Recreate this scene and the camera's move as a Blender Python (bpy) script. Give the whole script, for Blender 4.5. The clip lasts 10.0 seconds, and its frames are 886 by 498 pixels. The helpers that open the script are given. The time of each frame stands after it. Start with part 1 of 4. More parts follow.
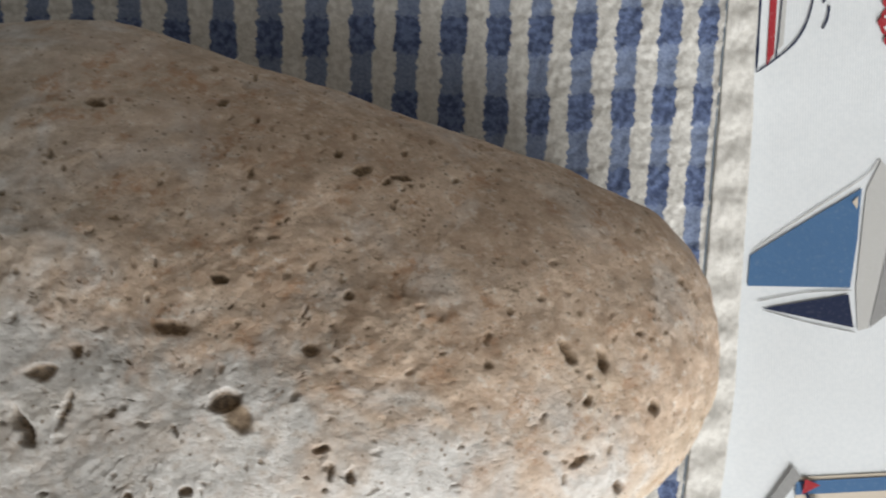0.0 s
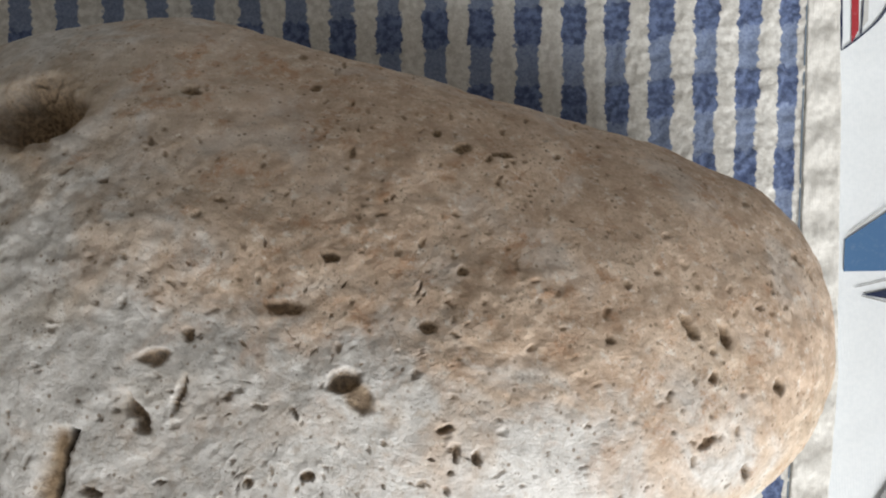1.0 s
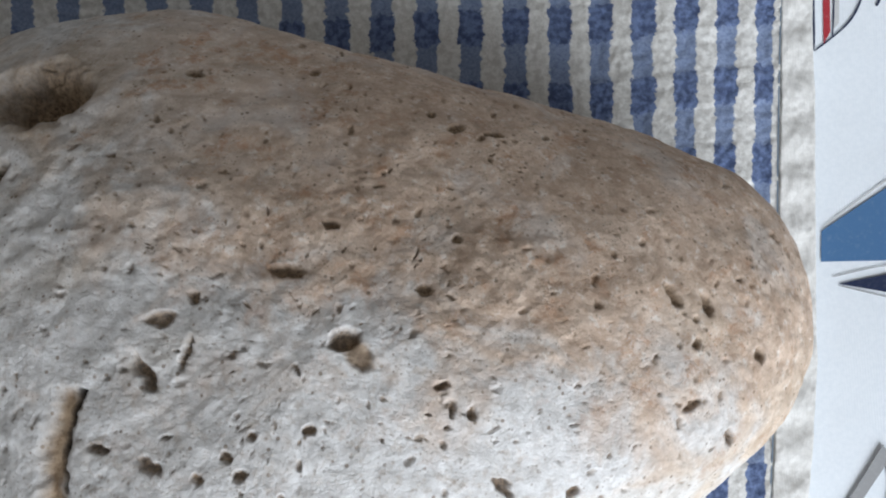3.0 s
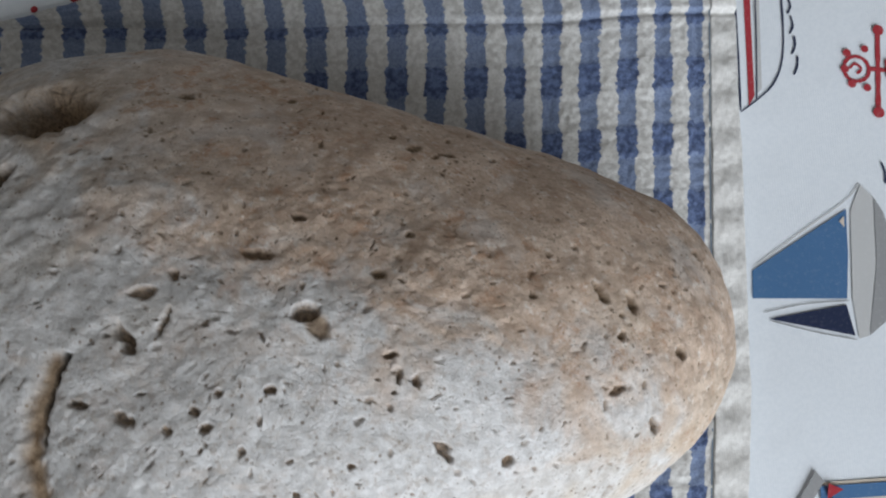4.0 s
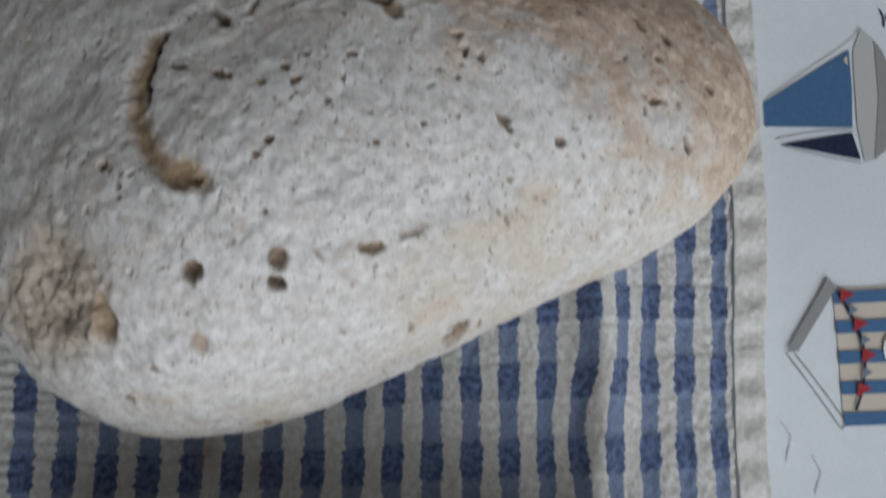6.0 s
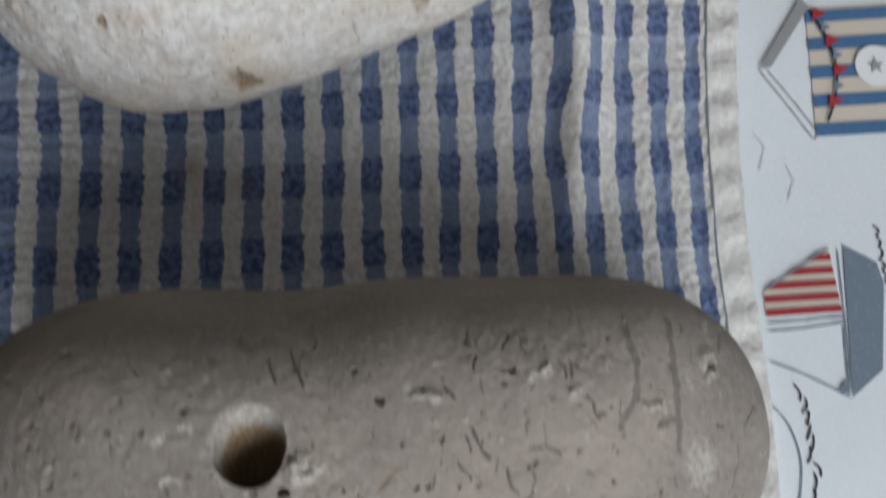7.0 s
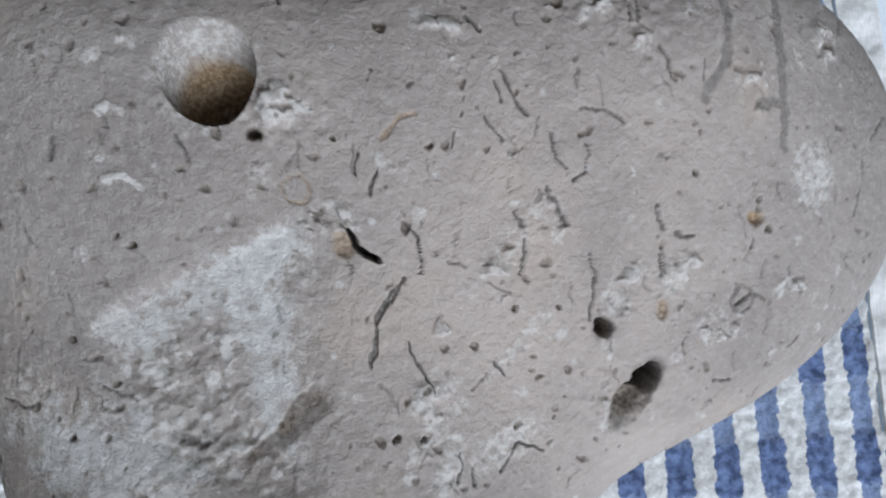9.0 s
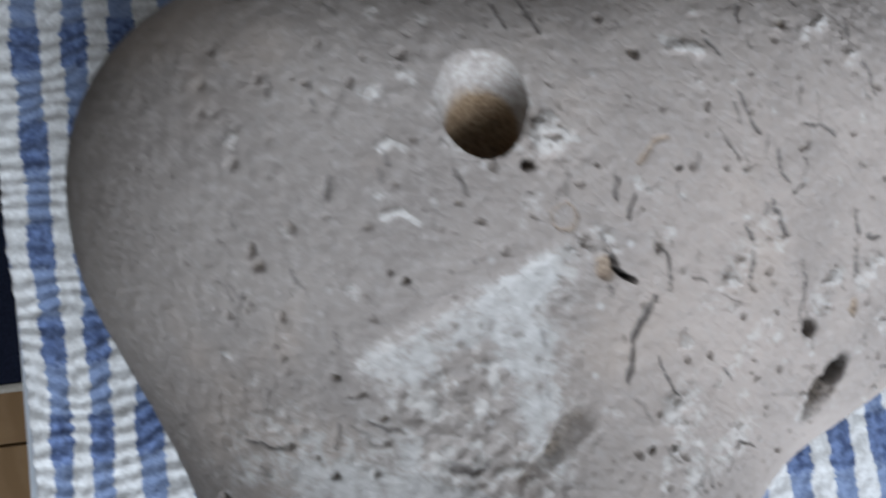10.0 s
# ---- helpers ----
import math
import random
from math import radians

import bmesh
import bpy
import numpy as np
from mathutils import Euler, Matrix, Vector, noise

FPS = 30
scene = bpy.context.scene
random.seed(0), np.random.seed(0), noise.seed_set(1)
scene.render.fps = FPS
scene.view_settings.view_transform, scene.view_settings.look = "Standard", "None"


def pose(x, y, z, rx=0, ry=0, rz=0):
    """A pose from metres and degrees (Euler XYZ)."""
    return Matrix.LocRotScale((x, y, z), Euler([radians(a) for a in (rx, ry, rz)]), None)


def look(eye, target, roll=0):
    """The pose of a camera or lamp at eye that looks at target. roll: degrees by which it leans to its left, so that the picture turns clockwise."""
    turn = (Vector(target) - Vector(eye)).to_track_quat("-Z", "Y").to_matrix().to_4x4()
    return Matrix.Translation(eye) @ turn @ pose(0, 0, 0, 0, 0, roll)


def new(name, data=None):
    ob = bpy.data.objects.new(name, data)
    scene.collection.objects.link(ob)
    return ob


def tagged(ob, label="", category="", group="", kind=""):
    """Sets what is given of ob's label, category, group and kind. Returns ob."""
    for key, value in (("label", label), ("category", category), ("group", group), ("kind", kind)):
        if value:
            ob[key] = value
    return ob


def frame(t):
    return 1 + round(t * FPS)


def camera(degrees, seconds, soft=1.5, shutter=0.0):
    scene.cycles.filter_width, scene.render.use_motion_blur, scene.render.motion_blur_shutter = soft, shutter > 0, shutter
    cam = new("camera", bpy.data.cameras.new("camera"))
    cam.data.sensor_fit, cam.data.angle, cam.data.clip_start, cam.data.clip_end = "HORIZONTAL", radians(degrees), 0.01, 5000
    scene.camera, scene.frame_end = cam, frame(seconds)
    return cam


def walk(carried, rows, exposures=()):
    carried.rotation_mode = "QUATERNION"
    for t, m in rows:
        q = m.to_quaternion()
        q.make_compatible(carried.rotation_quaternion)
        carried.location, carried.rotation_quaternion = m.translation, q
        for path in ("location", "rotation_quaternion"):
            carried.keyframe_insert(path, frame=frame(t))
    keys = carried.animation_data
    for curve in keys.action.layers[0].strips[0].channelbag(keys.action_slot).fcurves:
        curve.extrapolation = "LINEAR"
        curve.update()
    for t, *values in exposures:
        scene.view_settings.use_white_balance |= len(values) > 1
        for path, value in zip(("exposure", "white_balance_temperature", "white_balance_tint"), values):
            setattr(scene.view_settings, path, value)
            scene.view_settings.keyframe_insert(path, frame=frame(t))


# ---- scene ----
cam = camera(61.6, 10.0, soft=2.0, shutter=0.5)
PATH = [
    (0, 0.0528, 0.0192, 0.1784, -1.65, -1.06, -0.78),
    (0.5, 0.0451, 0.0138, 0.1784, 0.80, 0.23, -2.10),
    (1, 0.0405, 0.0112, 0.1743, 0.79, 1.18, -2.79),
    (1.5, 0.0407, 0.0086, 0.1766, 0.92, 0.12, -3.10),
    (2, 0.0363, 0.0098, 0.1732, 1.63, 0.67, -3.05),
    (2.2, 0.0385, 0.0096, 0.1757, 1.33, -0.01, -2.64),
    (3.3, 0.0387, 0.0005, 0.1814, 3.23, 0.10, -3.00),
    (3.5, 0.0386, -0.0007, 0.1859, 2.68, 0.28, -2.66),
    (4, 0.0425, -0.0148, 0.1920, 10.18, -1.54, -1.94),
    (4.5, 0.0433, -0.0353, 0.1879, 12.36, -0.44, -1.30),
    (5, 0.0396, -0.0470, 0.1941, 12.92, -1.50, -2.62),
    (5.2, 0.0355, -0.0477, 0.1943, 13.03, -2.20, -1.11),
    (6.5, 0.0284, -0.1057, 0.1878, 13.43, -2.05, -3.07),
    (7, 0.0316, -0.1367, 0.1816, 10.75, -1.89, -3.80),
    (7.5, 0.0322, -0.1544, 0.1758, 8.33, -1.41, -3.74),
    (8, 0.0347, -0.1665, 0.1674, 7.03, 0.25, -3.69),
    (8.5, 0.0370, -0.1712, 0.1592, 6.75, 1.83, -3.21),
    (9, 0.0371, -0.1746, 0.1482, 7.34, 4.37, -3.40),
    (9.5, 0.0180, -0.1749, 0.1490, 5.89, -0.58, -6.40),
    (10, -0.0027, -0.1655, 0.1514, 5.45, -1.86, -7.10),
]
walk(cam, [(t, pose(*at)) for t, *at in PATH],
     [(0, 0.08, 6800, 10), (1.0, 0.26, 6750, 10), (2.2, 0.24, 6600, 10), (3.3, 0.07, 5950, 10), (4.0, -0.25, 6100, 10), (4.5, -0.42, 6200, 10), (5.2, -0.68, 6200, 10), (6.5, -0.8, 6150, 10), (7.5, -0.3, 6320, 10), (8.5, -0.25, 5720, 10), (10.0, -0.06, 5620, 10)])

# ---- light ----
world = bpy.data.worlds.new("daylight")
scene.world = world
world.use_nodes = True
wn = world.node_tree.nodes
sky = wn.new("ShaderNodeTexSky")
sky.sky_type, sky.sun_disc, sky.sun_elevation, sky.sun_rotation = "NISHITA", False, radians(40), radians(150)
wn["Background"].inputs["Strength"].default_value = 0.08
world.node_tree.links.new(sky.outputs[0], wn["Background"].inputs["Color"])

WINDOW_X, WINDOW_Y = 0.50, -1.0          # middle of the window opening
WINDOW_LOW, WINDOW_HIGH, WINDOW_HALF = 0.12, 1.24, 0.55
lamp = bpy.data.lights.new("window_daylight", "AREA")
lamp.shape, lamp.size, lamp.size_y, lamp.energy, lamp.color = "RECTANGLE", 2 * WINDOW_HALF - 0.06, WINDOW_HIGH - WINDOW_LOW - 0.06, 27.0, (0.95, 0.98, 1.0)
lamp_ob = new("window_daylight", lamp)
lamp_ob.matrix_world = look((WINDOW_X, WINDOW_Y - 0.03, (WINDOW_LOW + WINDOW_HIGH) / 2), (0.0, 0.4, (WINDOW_LOW + WINDOW_HIGH) / 2 - 0.6))


# ---- materials ----
class Mat:
    """A principled material with a few shorthands for its nodes."""

    def __init__(self, name, rough=0.8, metal=0.0):
        self.m = bpy.data.materials.new(name)
        self.m.use_nodes = True
        self.n, self.l = self.m.node_tree.nodes, self.m.node_tree.links
        self.b = self.n["Principled BSDF"]
        self.b.inputs["Roughness"].default_value, self.b.inputs["Metallic"].default_value = rough, metal
        self.b.inputs["Specular IOR Level"].default_value = 0.25
        self.co = self.n.new("ShaderNodeTexCoord").outputs["Object"]

    def put(self, socket, v):
        if isinstance(v, (int, float)):
            socket.default_value = v
        elif isinstance(v, tuple):
            socket.default_value = (*v, 1)[: len(socket.default_value)]
        else:
            self.l.new(v, socket)

    def noise(self, scale, detail=4, rough=0.6, dist=0.0, co=None):
        t = self.n.new("ShaderNodeTexNoise")
        t.inputs["Scale"].default_value, t.inputs["Detail"].default_value = scale, detail
        t.inputs["Roughness"].default_value, t.inputs["Distortion"].default_value = rough, dist
        self.l.new(co or self.co, t.inputs["Vector"])
        return t.outputs["Fac"]

    def voronoi(self, scale, co=None):
        t = self.n.new("ShaderNodeTexVoronoi")
        t.inputs["Scale"].default_value = scale
        self.l.new(co or self.co, t.inputs["Vector"])
        return t.outputs["Distance"]

    def ramp(self, v, lo, hi, a=0.0, b=1.0):
        t = self.n.new("ShaderNodeMapRange")
        t.interpolation_type = "SMOOTHSTEP"
        for key, x in (("From Min", lo), ("From Max", hi), ("To Min", a), ("To Max", b)):
            t.inputs[key].default_value = x
        self.put(t.inputs["Value"], v)
        return t.outputs["Result"]

    def math(self, op, a, b=0.0):
        t = self.n.new("ShaderNodeMath")
        t.operation = op
        self.put(t.inputs[0], a), self.put(t.inputs[1], b)
        return t.outputs[0]

    def mix(self, fac, a, b, blend="MIX"):
        t = self.n.new("ShaderNodeMix")
        t.data_type, t.blend_type = "RGBA", blend
        self.put(t.inputs["Factor"], fac), self.put(t.inputs["A"], a), self.put(t.inputs["B"], b)
        return t.outputs["Result"]

    def attr(self, name):
        t = self.n.new("ShaderNodeAttribute")
        t.attribute_name = name
        return t.outputs["Fac"]

    def color(self, v):
        self.put(self.b.inputs["Base Color"], v)
        return self

    def bump(self, height, strength, distance):
        t = self.n.new("ShaderNodeBump")
        t.inputs["Strength"].default_value, t.inputs["Distance"].default_value = strength, distance
        self.l.new(height, t.inputs["Height"])
        if self.b.inputs["Normal"].links:
            self.l.new(self.b.inputs["Normal"].links[0].from_socket, t.inputs["Normal"])
        self.l.new(t.outputs["Normal"], self.b.inputs["Normal"])
        return self


def chalky_limestone():
    m = Mat("chalky_limestone", 0.9)
    grain, blot, fine = m.noise(420, 5, 0.65), m.noise(75, 5, 0.6, 0.6), m.noise(1500, 3, 0.6)
    white = m.mix(m.ramp(grain, 0.3, 0.7), (0.52, 0.50, 0.475), (0.75, 0.735, 0.715))
    tan = m.mix(m.ramp(m.noise(260, 5, 0.7), 0.3, 0.72), (0.47, 0.34, 0.25), (0.72, 0.575, 0.455))
    grey = m.mix(m.ramp(grain, 0.3, 0.7), (0.40, 0.345, 0.285), (0.60, 0.53, 0.455))
    wash = m.math("ADD", m.attr("stain"), m.ramp(blot, 0.28, 0.72, -0.45, 0.45))
    base = m.mix(m.ramp(wash, 0.1, 0.95), white, tan)
    base = m.mix(m.math("MULTIPLY", m.attr("grey"), m.ramp(blot, 0.35, 0.6)), base, grey)
    base = m.mix(m.math("MULTIPLY", m.attr("cream"), m.ramp(blot, 0.3, 0.65, 0.1, 0.65)), base, (0.58, 0.49, 0.38))
    rusty = m.ramp(m.noise(150, 6, 0.78, 0.2), 0.52, 0.68, 0.0, 0.8)
    base = m.mix(m.math("MULTIPLY", rusty, m.ramp(m.attr("stain"), 0.1, 0.8, 0.25, 1.0)), base, (0.43, 0.25, 0.15))
    crumb = m.ramp(m.noise(640, 4, 0.75), 0.5, 0.66, 0.0, 0.45)
    base = m.mix(m.math("MULTIPLY", crumb, m.ramp(m.noise(70, 3), 0.35, 0.6, 0.25, 1.0)), base, (0.37, 0.29, 0.215))
    flake = m.ramp(m.noise(520, 4, 0.7), 0.56, 0.68, 0.0, 0.55)
    base = m.mix(flake, base, (0.71, 0.675, 0.63))
    speck = m.ramp(m.voronoi(520), 0.10, 0.2, 1.0, 0.0)
    speck = m.math("MULTIPLY", speck, m.ramp(m.noise(190, 2), 0.40, 0.54))
    dots = m.math("MULTIPLY", m.ramp(m.voronoi(1150), 0.12, 0.26, 1.0, 0.0), m.ramp(m.noise(260, 2), 0.45, 0.6))
    speck = m.math("MAXIMUM", speck, m.math("MULTIPLY", dots, 0.7))
    base = m.mix(m.math("MULTIPLY", speck, 0.75), base, (0.20, 0.145, 0.10))
    # brown of grooves and hollows; part of the broad hollow's painted shade
    base = m.mix(m.attr("recess_brown"), base, m.mix(m.ramp(m.noise(480, 5, 0.7), 0.35, 0.65), (0.22, 0.145, 0.085), (0.42, 0.31, 0.205)))
    # brown of the pits, deepened to include the shade in them
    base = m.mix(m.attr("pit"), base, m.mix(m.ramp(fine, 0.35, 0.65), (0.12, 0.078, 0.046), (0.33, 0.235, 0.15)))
    # near-black colour for the shade inside the crack
    base = m.mix(m.attr("deep_shade"), base, (0.03, 0.022, 0.016))
    m.color(base)
    m.bump(m.noise(1000, 5, 0.75), 0.7, 0.0006).bump(m.noise(330, 3, 0.6), 0.3, 0.0008)
    return m.m


def fossil_limestone():
    m = Mat("fossil_limestone", 0.78)
    grain, blot, fine = m.noise(520, 4, 0.6), m.noise(60, 4, 0.6, 0.5), m.noise(1700, 3, 0.6)
    base = m.mix(m.ramp(blot, 0.3, 0.7), (0.212, 0.183, 0.158), (0.272, 0.237, 0.205))
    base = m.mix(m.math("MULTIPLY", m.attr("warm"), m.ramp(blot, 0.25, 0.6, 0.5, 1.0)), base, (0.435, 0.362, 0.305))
    base = m.mix(m.ramp(m.noise(760, 5, 0.75), 0.46, 0.68, 0.0, 0.42), base, (0.39, 0.35, 0.315))
    base = m.mix(m.ramp(m.noise(38, 3), 0.5, 0.68, 0.0, 0.4), base, (0.39, 0.315, 0.25))
    pale_mix = m.math("ADD", m.attr("pale"), m.ramp(m.noise(900, 4, 0.7), 0.35, 0.65, -0.45, 0.3))
    base = m.mix(m.ramp(pale_mix, 0.05, 1.0, 0.0, 0.7), base, (0.53, 0.495, 0.445))
    lines = m.ramp(m.voronoi(330), 0.06, 0.14, 1.0, 0.0)
    lines = m.math("MULTIPLY", lines, m.ramp(m.noise(120, 2), 0.48, 0.6))
    base = m.mix(m.math("MULTIPLY", lines, 0.7), base, (0.13, 0.11, 0.09))
    worn = m.math("ADD", m.attr("worn"), m.ramp(m.noise(300, 5, 0.75), 0.3, 0.7, -0.5, 0.4))
    base = m.mix(m.ramp(worn, 0.2, 0.9, 0.0, 0.92), base, m.mix(m.ramp(grain, 0.3, 0.7), (0.37, 0.345, 0.31), (0.55, 0.525, 0.485)))
    flecks = m.math("MULTIPLY", m.ramp(m.voronoi(240), 0.05, 0.16, 1.0, 0.0), m.ramp(m.noise(90, 2), 0.52, 0.62))
    base = m.mix(m.math("MULTIPLY", flecks, 0.6), base, (0.56, 0.53, 0.49))
    base = m.mix(m.attr("mark"), base, m.mix(m.ramp(fine, 0.35, 0.65), (0.075, 0.066, 0.058), (0.16, 0.14, 0.12)))
    # rusty brown marks, and the painted shade down the bored hole
    base = m.mix(m.attr("brown_tone"), base, m.mix(m.ramp(fine, 0.35, 0.65), (0.17, 0.105, 0.05), (0.34, 0.24, 0.14)))
    # pits and cracks coloured darker than the stone, as shade in the recesses
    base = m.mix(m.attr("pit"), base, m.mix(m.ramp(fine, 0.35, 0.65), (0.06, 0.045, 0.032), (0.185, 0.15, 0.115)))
    base = m.mix(m.attr("deep_shade"), base, (0.02, 0.016, 0.012))
    m.color(base)
    m.bump(m.noise(1300, 5, 0.75), 0.8, 0.0005).bump(m.noise(420, 4, 0.7), 0.35, 0.0008)
    return m.m


def terry(name):
    """Woven towelling: blue and white stripes counted along u, and weft bands counted along v."""
    m = Mat(name, 0.95)
    m.b.inputs["Sheen Weight"].default_value = 0.25
    uv = m.n.new("ShaderNodeUVMap").outputs["UV"]
    wob = m.n.new("ShaderNodeVectorMath")
    wob.operation = "MULTIPLY_ADD"
    nz = m.n.new("ShaderNodeTexNoise")
    nz.inputs["Scale"].default_value = 700
    m.l.new(m.co, nz.inputs["Vector"])
    m.l.new(nz.outputs["Color"], wob.inputs[0])
    wob.inputs[1].default_value = (0.22, 0.22, 0)
    m.l.new(uv, wob.inputs[2])
    sep = m.n.new("ShaderNodeSeparateXYZ")
    m.l.new(wob.outputs[0], sep.inputs[0])
    u, v = sep.outputs["X"], sep.outputs["Y"]
    across = m.math("ABSOLUTE", m.math("SUBTRACT", m.math("FRACT", m.math("SUBTRACT", u, 0.11)), 0.5))
    along = m.math("ABSOLUTE", m.math("SUBTRACT", m.math("FRACT", m.math("SUBTRACT", v, 0.11)), 0.5))
    band = m.ramp(along, 0.215, 0.265, 1.0, 0.0)
    half = m.math("ADD", m.math("MULTIPLY", band, 0.05), 0.235)
    blue_mask = m.ramp(m.math("SUBTRACT", across, half), -0.02, 0.02, 1.0, 0.0)
    blue_mask = m.math("MULTIPLY", blue_mask, m.ramp(u, 0.0, 0.12))
    thread = m.ramp(m.noise(1400, 3, 0.7), 0.3, 0.7)
    loops = m.ramp(m.noise(620, 3, 0.6), 0.35, 0.65)
    dark = m.mix(loops, (0.055, 0.078, 0.160), (0.140, 0.190, 0.335))
    light = m.mix(thread, (0.135, 0.178, 0.285), (0.232, 0.285, 0.415))
    blue = m.mix(band, light, dark)
    white = m.mix(loops, (0.52, 0.505, 0.475), (0.70, 0.69, 0.66))
    white = m.mix(m.math("MULTIPLY", band, 0.5), white, m.mix(thread, (0.44, 0.42, 0.38), (0.70, 0.69, 0.66)))
    col = m.mix(blue_mask, white, blue)
    # faint rusty mark on the cloth
    m.color(m.mix(m.math("MULTIPLY", m.attr("brown_tone"), m.ramp(loops, 0.2, 0.8, 0.3, 0.7)), col, (0.30, 0.17, 0.09)))
    m.bump(m.noise(1500, 3, 0.7), 0.5, 0.0004).bump(m.noise(600, 2, 0.6), 0.3, 0.0005)
    return m.m


def cotton(name, a, b, scale=900.0, bump=0.00025):
    m = Mat(name, 0.9)
    m.color(m.mix(m.ramp(m.noise(scale, 3, 0.65), 0.3, 0.7), a, b))
    wave = m.n.new("ShaderNodeTexWave")
    wave.inputs["Scale"].default_value = 480
    wave.inputs["Distortion"].default_value = 1.5
    m.l.new(m.co, wave.inputs["Vector"])
    m.bump(wave.outputs["Fac"], 0.12, bump).bump(m.noise(30, 3), 0.25, 0.002)
    return m.m


def ink(name, c, fade=0.35):
    """Printed ink, a little worn, so that the weave shows through it."""
    m = Mat(name, 0.9)
    pale = tuple(x + (0.75 - x) * fade for x in c)
    m.color(m.mix(m.ramp(m.noise(900, 3, 0.7), 0.5, 0.95), c, pale))
    m.bump(m.noise(1400, 2), 0.25, 0.00025)
    return m.m


def wood(name, a, b):
    m = Mat(name, 0.55)
    w = m.n.new("ShaderNodeTexWave")
    w.inputs["Scale"].default_value, w.inputs["Distortion"].default_value, w.inputs["Detail"].default_value = 9, 6, 3
    m.l.new(m.co, w.inputs["Vector"])
    m.color(m.mix(m.ramp(w.outputs["Fac"], 0.1, 0.9), m.mix(m.noise(60), a, b), b))
    m.bump(m.noise(200), 0.2, 0.0006)
    return m.m


def plaster(name, c):
    m = Mat(name, 0.9)
    m.color(m.mix(m.ramp(m.noise(3), 0.3, 0.7), c, tuple(x * 0.94 for x in c)))
    m.bump(m.noise(120), 0.15, 0.001)
    return m.m


CHALK, FOSSIL, TERRY = chalky_limestone(), fossil_limestone(), terry("striped_terry")
HEM = cotton("hem_cotton", (0.60, 0.585, 0.55), (0.74, 0.725, 0.69), 700, 0.0005)
CLOTH = cotton("white_cotton", (0.71, 0.745, 0.775), (0.755, 0.785, 0.81))
INK_BLUE, INK_NAVY = ink("blue_ink", (0.070, 0.155, 0.30), 0.15), ink("navy_ink", (0.018, 0.026, 0.062), 0.15)
INK_GREY, INK_RED = ink("grey_ink", (0.30, 0.30, 0.30)), ink("red_ink", (0.36, 0.035, 0.045), 0.2)
INK_SLATE, INK_CREAM = ink("slate_ink", (0.17, 0.215, 0.27)), ink("cream_ink", (0.62, 0.55, 0.46))
INK_LIGHT, INK_BLACK = ink("light_grey_ink", (0.52, 0.52, 0.51)), ink("black_ink", (0.03, 0.032, 0.04))
INK_WHITE = ink("white_ink", (0.80, 0.81, 0.82))
OAK = wood("oak", (0.30, 0.19, 0.10), (0.22, 0.13, 0.065))
BOARD = wood("floor_oak", (0.34, 0.22, 0.11), (0.26, 0.16, 0.075))
WALL_PAINT, CEILING_PAINT = plaster("wall_paint", (0.50, 0.475, 0.44)), plaster("ceiling_paint", (0.78, 0.765, 0.74))
FRAME_PAINT = plaster("frame_paint", (0.8, 0.8, 0.78))
RUG_WOOL = cotton("rug_wool", (0.006, 0.008, 0.02), (0.012, 0.016, 0.035), 300, 0.002)
RUG_EDGE = cotton("rug_binding", (0.50, 0.46, 0.38), (0.60, 0.56, 0.48), 300, 0.001)


# ---- mesh helpers ----
def finish(name, bm, material, parent=None, smooth=False):
    me = bpy.data.meshes.new(name)
    bm.normal_update()
    bm.to_mesh(me)
    bm.free()
    me.materials.append(material)
    if smooth:
        me.polygons.foreach_set("use_smooth", [True] * len(me.polygons))
    ob = new(name, me)
    ob.parent = parent
    return ob


def part(name, bm, material, parent, label="", smooth=False):
    ob = finish(name, bm, material, parent, smooth)
    return tagged(ob, label)


def box(bm, x0, x1, y0, y1, z0, z1, bevel=0.0):
    made = bmesh.ops.create_cube(bm, size=1.0, matrix=Matrix.Translation(((x0 + x1) / 2, (y0 + y1) / 2, (z0 + z1) / 2)) @ Matrix.Diagonal((x1 - x0, y1 - y0, z1 - z0, 1)))
    if bevel:
        edges = list({e for v in made["verts"] for e in v.link_edges})
        bmesh.ops.bevel(bm, geom=edges, offset=bevel, segments=2, affect="EDGES", profile=0.5)
    return bm


